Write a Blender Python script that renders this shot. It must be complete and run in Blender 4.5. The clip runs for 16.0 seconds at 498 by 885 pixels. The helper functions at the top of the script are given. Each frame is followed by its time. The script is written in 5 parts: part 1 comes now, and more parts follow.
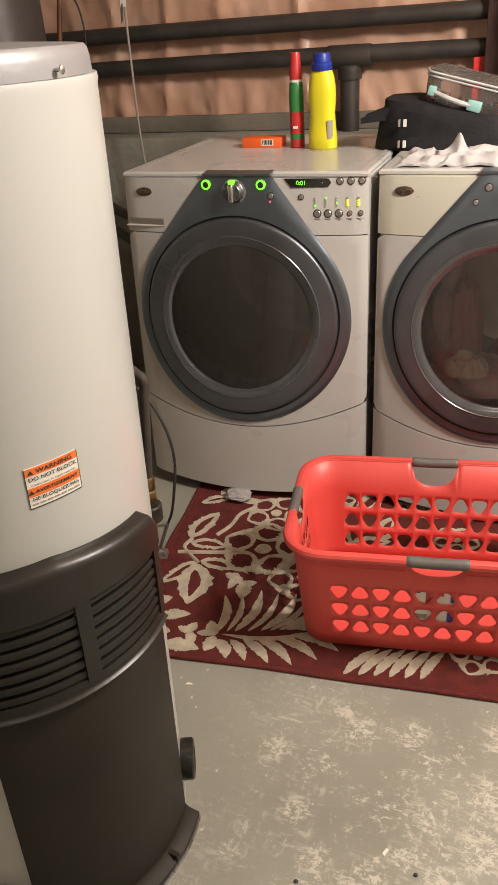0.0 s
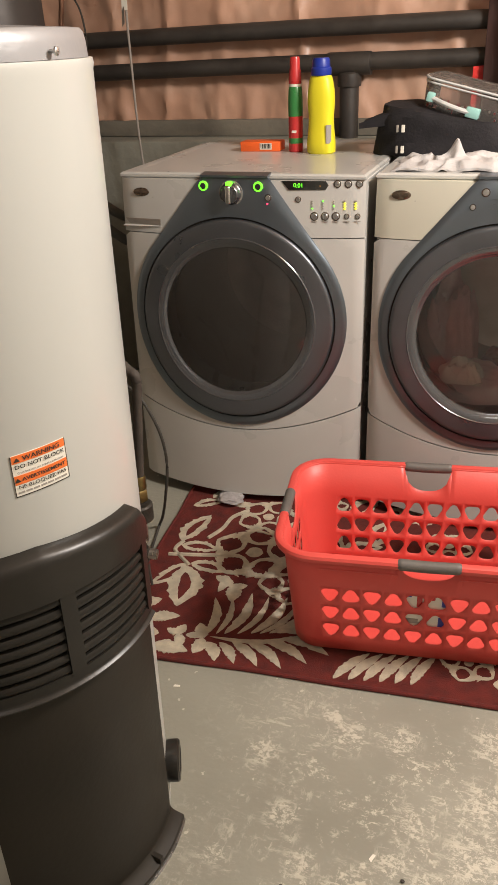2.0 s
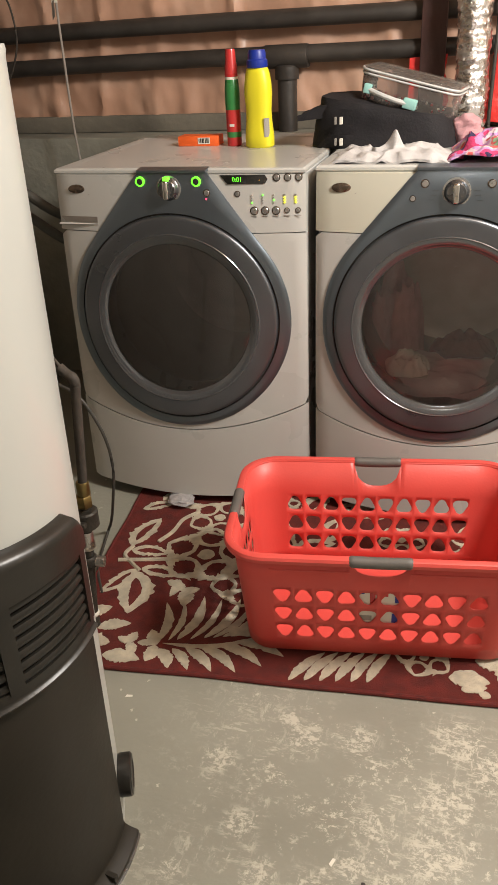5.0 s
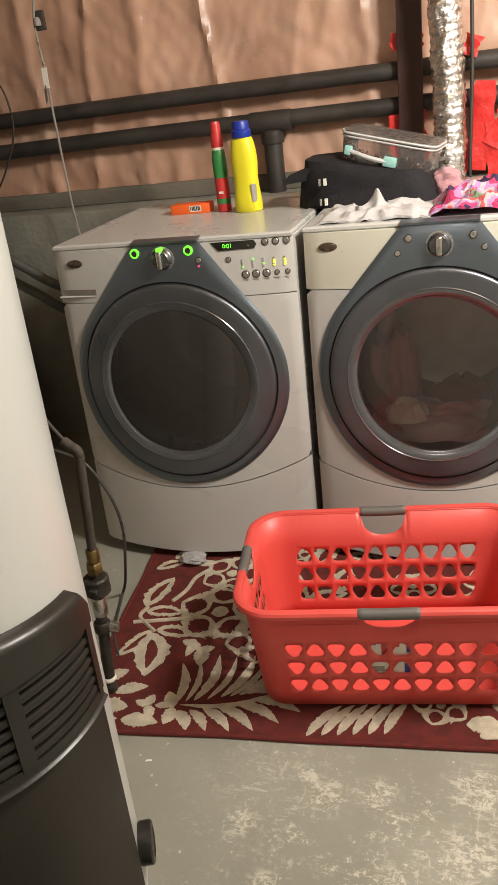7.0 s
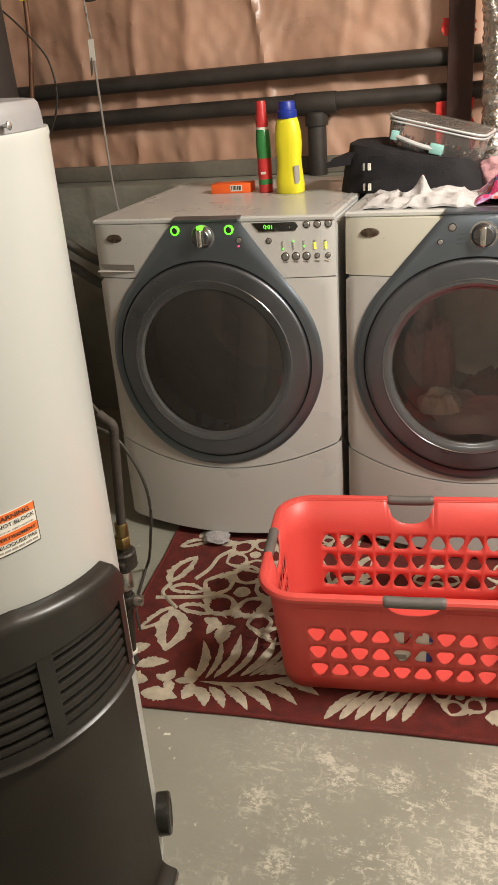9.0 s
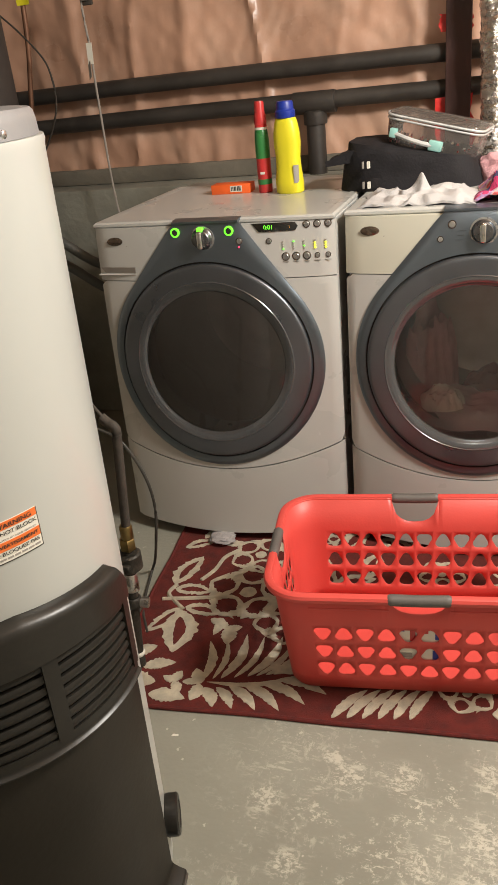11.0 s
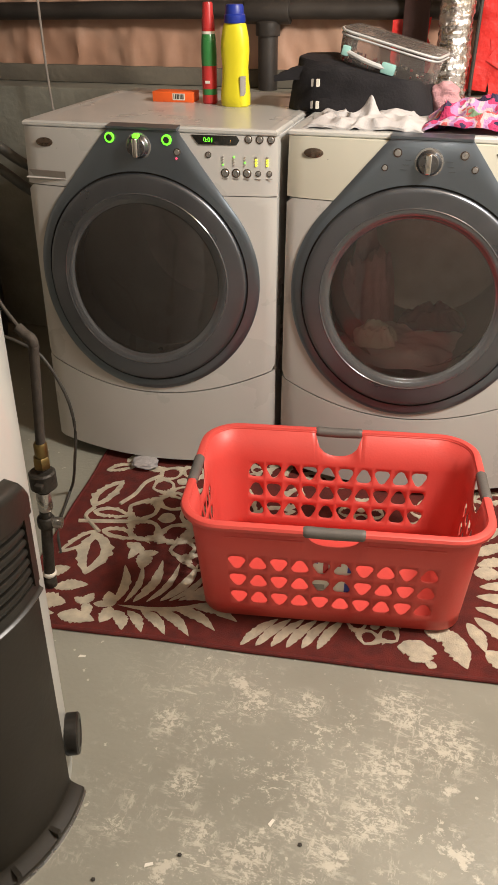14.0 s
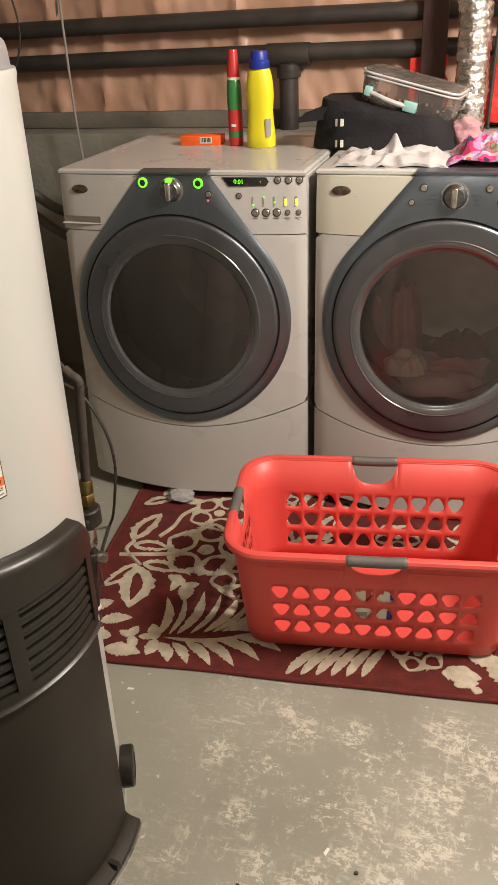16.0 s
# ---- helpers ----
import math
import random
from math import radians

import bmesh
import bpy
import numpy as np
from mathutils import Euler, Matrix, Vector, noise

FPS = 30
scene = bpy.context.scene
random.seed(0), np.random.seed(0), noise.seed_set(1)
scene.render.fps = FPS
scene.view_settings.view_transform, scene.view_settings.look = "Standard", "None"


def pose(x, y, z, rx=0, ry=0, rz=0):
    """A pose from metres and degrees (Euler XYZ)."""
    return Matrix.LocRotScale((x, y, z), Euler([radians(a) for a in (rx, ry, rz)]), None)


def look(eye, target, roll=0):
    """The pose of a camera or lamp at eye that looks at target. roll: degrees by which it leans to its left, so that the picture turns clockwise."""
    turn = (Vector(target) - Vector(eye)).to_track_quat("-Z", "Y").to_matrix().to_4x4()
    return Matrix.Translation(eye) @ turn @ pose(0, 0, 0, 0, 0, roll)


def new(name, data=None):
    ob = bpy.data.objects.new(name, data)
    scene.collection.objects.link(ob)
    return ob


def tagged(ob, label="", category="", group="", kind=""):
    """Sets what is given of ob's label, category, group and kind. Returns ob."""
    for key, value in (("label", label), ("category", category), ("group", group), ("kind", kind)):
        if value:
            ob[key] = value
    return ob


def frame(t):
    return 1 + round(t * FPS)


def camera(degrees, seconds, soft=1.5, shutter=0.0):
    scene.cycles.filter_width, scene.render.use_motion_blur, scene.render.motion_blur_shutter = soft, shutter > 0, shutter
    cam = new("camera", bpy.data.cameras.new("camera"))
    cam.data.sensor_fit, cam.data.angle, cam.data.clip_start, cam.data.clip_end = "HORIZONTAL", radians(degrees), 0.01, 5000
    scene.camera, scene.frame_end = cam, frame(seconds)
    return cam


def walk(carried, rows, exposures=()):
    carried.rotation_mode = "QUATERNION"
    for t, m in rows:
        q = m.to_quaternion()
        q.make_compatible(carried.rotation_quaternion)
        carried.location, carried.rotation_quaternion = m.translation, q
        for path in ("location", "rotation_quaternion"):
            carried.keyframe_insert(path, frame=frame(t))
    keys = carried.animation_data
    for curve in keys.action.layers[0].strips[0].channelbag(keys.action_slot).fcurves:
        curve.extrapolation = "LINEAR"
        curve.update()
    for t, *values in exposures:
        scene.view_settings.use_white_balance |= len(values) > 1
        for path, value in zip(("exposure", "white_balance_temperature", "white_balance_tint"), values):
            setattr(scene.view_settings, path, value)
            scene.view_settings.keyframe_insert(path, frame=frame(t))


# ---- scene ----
cam = camera(35.6, 16.0)
PATH = [
    (0, (1.115, -1.981, 1.322), (0.459, -0.355, 0.36), -4.1),
    (0.5, (1.116, -1.992, 1.313), (0.442, -0.334, 0.421), -3.0),
    (1, (1.114, -1.984, 1.308), (0.417, -0.33, 0.426), -3.4),
    (1.5, (1.116, -1.977, 1.323), (0.404, -0.349, 0.405), -4.6),
    (2, (1.12, -1.981, 1.295), (0.472, -0.338, 0.358), -2.9),
    (2.5, (1.102, -1.98, 1.291), (0.572, -0.245, 0.451), 0.1),
    (3, (1.102, -1.976, 1.289), (0.541, -0.272, 0.404), 1.0),
    (3.5, (1.114, -1.967, 1.305), (0.54, -0.298, 0.364), 0.1),
    (4, (1.13, -1.957, 1.286), (0.575, -0.297, 0.318), -1.1),
    (4.5, (1.139, -1.947, 1.279), (0.6, -0.29, 0.296), -2.0),
    (5, (1.13, -1.941, 1.281), (0.589, -0.265, 0.333), -3.2),
    (5.2, (1.138, -1.947, 1.284), (0.587, -0.248, 0.384), -4.1),
    (7.3, (1.175, -1.947, 1.328), (0.582, -0.233, 0.485), -7.3),
    (7.5, (1.169, -1.952, 1.329), (0.572, -0.241, 0.484), -6.9),
    (8, (1.159, -1.954, 1.331), (0.542, -0.257, 0.472), -5.8),
    (8.5, (1.153, -1.955, 1.329), (0.516, -0.271, 0.458), -5.2),
    (9, (1.146, -1.96, 1.324), (0.509, -0.278, 0.448), -5.1),
    (11.5, (1.163, -1.956, 1.329), (0.516, -0.279, 0.452), -6.7),
    (12, (1.174, -1.954, 1.329), (0.544, -0.271, 0.451), -6.8),
    (12.5, (1.174, -1.958, 1.335), (0.6, -0.252, 0.463), -4.6),
    (13, (1.175, -1.935, 1.324), (0.663, -0.228, 0.416), -1.6),
    (13.5, (1.169, -1.92, 1.302), (0.682, -0.253, 0.31), -0.3),
    (14, (1.17, -1.92, 1.294), (0.691, -0.279, 0.255), -0.4),
    (14.5, (1.149, -1.935, 1.306), (0.665, -0.314, 0.24), -1.0),
    (15, (1.142, -1.944, 1.309), (0.629, -0.331, 0.243), -2.6),
    (15.5, (1.144, -1.956, 1.32), (0.616, -0.321, 0.297), -3.2),
    (16, (1.135, -1.959, 1.324), (0.6, -0.297, 0.347), -2.8),
]
walk(cam, [(t, look(eye, target, roll)) for t, eye, target, roll in PATH],
     exposures=[(0, 0.08, 6700, 18), (1.5, 0.07, 6650, 17), (4, 0.09, 6550, 15), (8, 0.07, 6500, 12), (13, 0.07, 6600, 14), (16, 0.07, 6700, 16)])

# ---- world and light ----
world = bpy.data.worlds.new("world")
scene.world = world
world.use_nodes = True
world.node_tree.nodes["Background"].inputs[0].default_value = (0.9, 0.75, 0.6, 1)
world.node_tree.nodes["Background"].inputs[1].default_value = 0.02


def bulb(name, place, watts, size, colour):
    data = bpy.data.lights.new(name, "POINT")
    data.energy, data.shadow_soft_size, data.color = watts, size, colour
    ob = new(name, data)
    ob.location = place
    return ob


bulb("ceiling_bulb", (1.95, -0.64, 2.0), 186, 0.18, (0.98, 0.962, 0.88))
# added fill light behind the camera, no known lamp there
bulb("rear_fill", (1.1, -2.5, 2.15), 10, 0.08, (0.98, 0.962, 0.88))


# ---- materials ----
def material(name, colour, rough=0.5, metal=0.0, vary=0.1, scale=8.0, bump=0.0, bump_scale=60.0, coat=0.0, rough_vary=0.1, dirt=0.0, dirt_colour=(0.1, 0.08, 0.06), dirt_scale=3.0, spec=0.5):
    m = bpy.data.materials.new(name)
    m.use_nodes = True
    nt = m.node_tree
    n, l = nt.nodes, nt.links
    b = n["Principled BSDF"]
    b.inputs["Metallic"].default_value = metal
    b.inputs["Coat Weight"].default_value = coat
    b.inputs["Specular IOR Level"].default_value = spec
    geo = n.new("ShaderNodeNewGeometry")
    tex = n.new("ShaderNodeTexNoise")
    tex.inputs["Scale"].default_value, tex.inputs["Detail"].default_value = scale, 6
    l.new(geo.outputs["Position"], tex.inputs["Vector"])
    ramp = n.new("ShaderNodeMapRange")
    ramp.inputs[1].default_value, ramp.inputs[2].default_value = 0.3, 0.7
    ramp.inputs[3].default_value, ramp.inputs[4].default_value = 1 - vary, 1 + vary
    l.new(tex.outputs["Fac"], ramp.inputs[0])
    mul = n.new("ShaderNodeMix")
    mul.data_type, mul.blend_type = "RGBA", "MULTIPLY"
    mul.inputs[0].default_value = 1
    mul.inputs[6].default_value = (*colour, 1)
    l.new(ramp.outputs[0], mul.inputs[7])
    out = mul.outputs[2]
    if dirt:
        t2 = n.new("ShaderNodeTexNoise")
        t2.inputs["Scale"].default_value, t2.inputs["Detail"].default_value, t2.inputs["Roughness"].default_value = dirt_scale, 9, 0.65
        l.new(geo.outputs["Position"], t2.inputs["Vector"])
        r2 = n.new("ShaderNodeMapRange")
        r2.inputs[1].default_value, r2.inputs[2].default_value = 0.48, 0.72
        r2.inputs[3].default_value, r2.inputs[4].default_value = 0, dirt
        l.new(t2.outputs["Fac"], r2.inputs[0])
        mx = n.new("ShaderNodeMix")
        mx.data_type = "RGBA"
        l.new(r2.outputs[0], mx.inputs[0])
        l.new(out, mx.inputs[6])
        mx.inputs[7].default_value = (*dirt_colour, 1)
        out = mx.outputs[2]
    l.new(out, b.inputs["Base Color"])
    rr = n.new("ShaderNodeMapRange")
    rr.inputs[1].default_value, rr.inputs[2].default_value = 0.3, 0.7
    rr.inputs[3].default_value, rr.inputs[4].default_value = max(0.02, rough - rough_vary), min(1, rough + rough_vary)
    l.new(tex.outputs["Fac"], rr.inputs[0])
    l.new(rr.outputs[0], b.inputs["Roughness"])
    if bump:
        t3 = n.new("ShaderNodeTexNoise")
        t3.inputs["Scale"].default_value, t3.inputs["Detail"].default_value = bump_scale, 4
        l.new(geo.outputs["Position"], t3.inputs["Vector"])
        bp = n.new("ShaderNodeBump")
        bp.inputs["Strength"].default_value, bp.inputs["Distance"].default_value = bump, 0.01
        l.new(t3.outputs["Fac"], bp.inputs["Height"])
        l.new(bp.outputs[0], b.inputs["Normal"])
    return m


def glow(name, colour, strength):
    m = bpy.data.materials.new(name)
    m.use_nodes = True
    b = m.node_tree.nodes["Principled BSDF"]
    b.inputs["Base Color"].default_value = (*colour, 1)
    b.inputs["Emission Color"].default_value = (*colour, 1)
    b.inputs["Emission Strength"].default_value = strength
    return m


def glass_material(name, tint, gloss_rough=0.05, base=0.06, fine=False):
    m = bpy.data.materials.new(name)
    m.use_nodes = True
    nt = m.node_tree
    n, l = nt.nodes, nt.links
    n.remove(n["Principled BSDF"])
    tr, gl, mix, lw = n.new("ShaderNodeBsdfTransparent"), n.new("ShaderNodeBsdfGlossy"), n.new("ShaderNodeMixShader"), n.new("ShaderNodeFresnel")
    lw.inputs["IOR"].default_value = 1.5
    tr.inputs["Color"].default_value = (*tint, 1)
    gl.inputs["Roughness"].default_value = gloss_rough
    l.new(lw.outputs[0], mix.inputs[0])
    l.new(tr.outputs[0], mix.inputs[1])
    l.new(gl.outputs[0], mix.inputs[2])
    # even diffuse share: paints hazy reflection on door windows, milkiness on the vinyl
    haze, dif = n.new("ShaderNodeMixShader"), n.new("ShaderNodeBsdfDiffuse")
    dif.inputs["Color"].default_value = (0.5, 0.46, 0.42, 1)
    haze.inputs[0].default_value = base
    l.new(mix.outputs[0], haze.inputs[1])
    l.new(dif.outputs[0], haze.inputs[2])
    l.new(haze.outputs[0], n["Material Output"].inputs[0])
    if fine:
        geo, t3, bp = n.new("ShaderNodeNewGeometry"), n.new("ShaderNodeTexNoise"), n.new("ShaderNodeBump")
        t3.inputs["Scale"].default_value = 45
        bp.inputs["Strength"].default_value, bp.inputs["Distance"].default_value = 0.7, 0.01
        l.new(geo.outputs["Position"], t3.inputs["Vector"])
        l.new(t3.outputs["Fac"], bp.inputs["Height"])
        l.new(bp.outputs[0], gl.inputs["Normal"])
        l.new(bp.outputs[0], lw.inputs["Normal"])
    return m


BARE = ((1.032, -1.03, 0.07), (1.075, -1.149, 0.07), (0.87, -0.872, 0.075), (0.974, -0.852, 0.07), (0.713, -0.957, 0.065), (0.794, -1.086, 0.06), (1.168, -0.809, 0.11), (0.944, -1.191, 0.09), (0.702, -1.195, 0.04), (1.16, -0.95, 0.11), (1.143, -1.065, 0.1), (1.251, -0.865, 0.12), (1.008, -1.119, 0.06), (0.854, -1.168, 0.055))


def floor_material():
    """Grey painted concrete, worn through to pale streaks."""
    m = material("painted_concrete", (0.254, 0.252, 0.21), 0.42, 0, 0.14, 3.0, 0.12, 90, rough_vary=0.12)
    nt = m.node_tree
    n, l = nt.nodes, nt.links
    b = n["Principled BSDF"]
    old = b.inputs["Base Color"].links[0].from_socket
    geo = n.new("ShaderNodeNewGeometry")

    def noise_mask(scale, low, high, stretch, turn, detail=8, rough=0.7, shift=0.0):
        mp = n.new("ShaderNodeMapping")
        mp.inputs["Scale"].default_value = stretch
        mp.inputs["Rotation"].default_value = (0, 0, radians(turn))
        mp.inputs["Location"].default_value = (shift, shift * 0.7, 0)
        l.new(geo.outputs["Position"], mp.inputs["Vector"])
        t = n.new("ShaderNodeTexNoise")
        t.inputs["Scale"].default_value, t.inputs["Detail"].default_value, t.inputs["Roughness"].default_value = scale, detail, rough
        l.new(mp.outputs[0], t.inputs["Vector"])
        r = n.new("ShaderNodeMapRange")
        r.inputs[1].default_value, r.inputs[2].default_value = low, high
        l.new(t.outputs["Fac"], r.inputs[0])
        return r.outputs[0]

    def maths(op, a, c):
        q = n.new("ShaderNodeMath")
        q.operation, q.use_clamp = op, True
        for k, v in enumerate((a, c)):
            if isinstance(v, (int, float)):
                q.inputs[k].default_value = v
            else:
                l.new(v, q.inputs[k])
        return q.outputs[0]

    sep = n.new("ShaderNodeSeparateXYZ")
    l.new(geo.outputs["Position"], sep.inputs[0])

    def band(socket, a, c):
        r = n.new("ShaderNodeMapRange")
        r.interpolation_type = "SMOOTHSTEP"
        r.inputs[1].default_value, r.inputs[2].default_value = a, c
        l.new(socket, r.inputs[0])
        return r.outputs[0]

    zone = maths("MULTIPLY", band(sep.outputs[0], 0.5, 0.9), band(sep.outputs[1], -0.68, -0.84))
    patches = noise_mask(4.4, 0.49, 0.6, (1, 1, 1), 0, 6, 0.65, 3.3)
    patches_b = noise_mask(7.5, 0.49, 0.58, (1, 1, 1), 30, 6, 0.65, 9.1)
    streak_a = noise_mask(46, 0.53, 0.58, (0.4, 1.3, 1), 38, 7, 0.8)
    streak_b = noise_mask(46, 0.545, 0.59, (1.4, 0.45, 1), -12, 7, 0.8, 5.1)
    streak_c = noise_mask(42, 0.56, 0.6, (0.45, 1.3, 1), -28, 7, 0.8, 7.7)
    flecks = noise_mask(58, 0.55, 0.585, (1, 1, 1), 40, 8, 0.78, 2.2)
    big = noise_mask(9, 0.605, 0.64, (1, 1.2, 1), 20, 9, 0.7, 1.7)
    chips = noise_mask(48, 0.7, 0.72, (1, 1, 1), 0, 3, 0.5, 8.0)
    worn = maths("MULTIPLY", maths("MAXIMUM", streak_a, streak_b), patches)
    worn = maths("MAXIMUM", worn, maths("MULTIPLY", maths("MAXIMUM", streak_c, flecks), patches_b))
    worn = maths("MULTIPLY", maths("MAXIMUM", worn, big), zone)
    worn = maths("MAXIMUM", maths("MULTIPLY", worn, 0.6), maths("MULTIPLY", chips, 0.5))
    # bare places where the paint has come away
    bare = 0.0
    for x, y, r in BARE:
        d = n.new("ShaderNodeVectorMath")
        d.operation = "DISTANCE"
        l.new(geo.outputs["Position"], d.inputs[0])
        d.inputs[1].default_value = (x, y, 0)
        bare = maths("MAXIMUM", bare, band(d.outputs["Value"], r, r * 0.15))
    rag = noise_mask(52, 0.36, 0.64, (1, 1.25, 1), 25, 9, 0.78, 4.4)
    scuffs = noise_mask(64, 0.565, 0.615, (0.5, 1.5, 1), 62, 8, 0.8, 6.2)
    bare = maths("MAXIMUM", maths("MULTIPLY", band(maths("MULTIPLY", bare, rag), 0.5, 0.64), 0.9), maths("MULTIPLY", maths("MAXIMUM", maths("MAXIMUM", streak_a, streak_b), scuffs), maths("MULTIPLY", band(bare, 0.05, 0.9), 0.8)))
    worn = maths("MAXIMUM", worn, maths("MULTIPLY", bare, 0.62))
    mx = n.new("ShaderNodeMix")
    mx.data_type = "RGBA"
    l.new(worn, mx.inputs[0])
    l.new(old, mx.inputs[6])
    mx.inputs[7].default_value = (0.68, 0.65, 0.55, 1)
    l.new(mx.outputs[2], b.inputs["Base Color"])
    return m


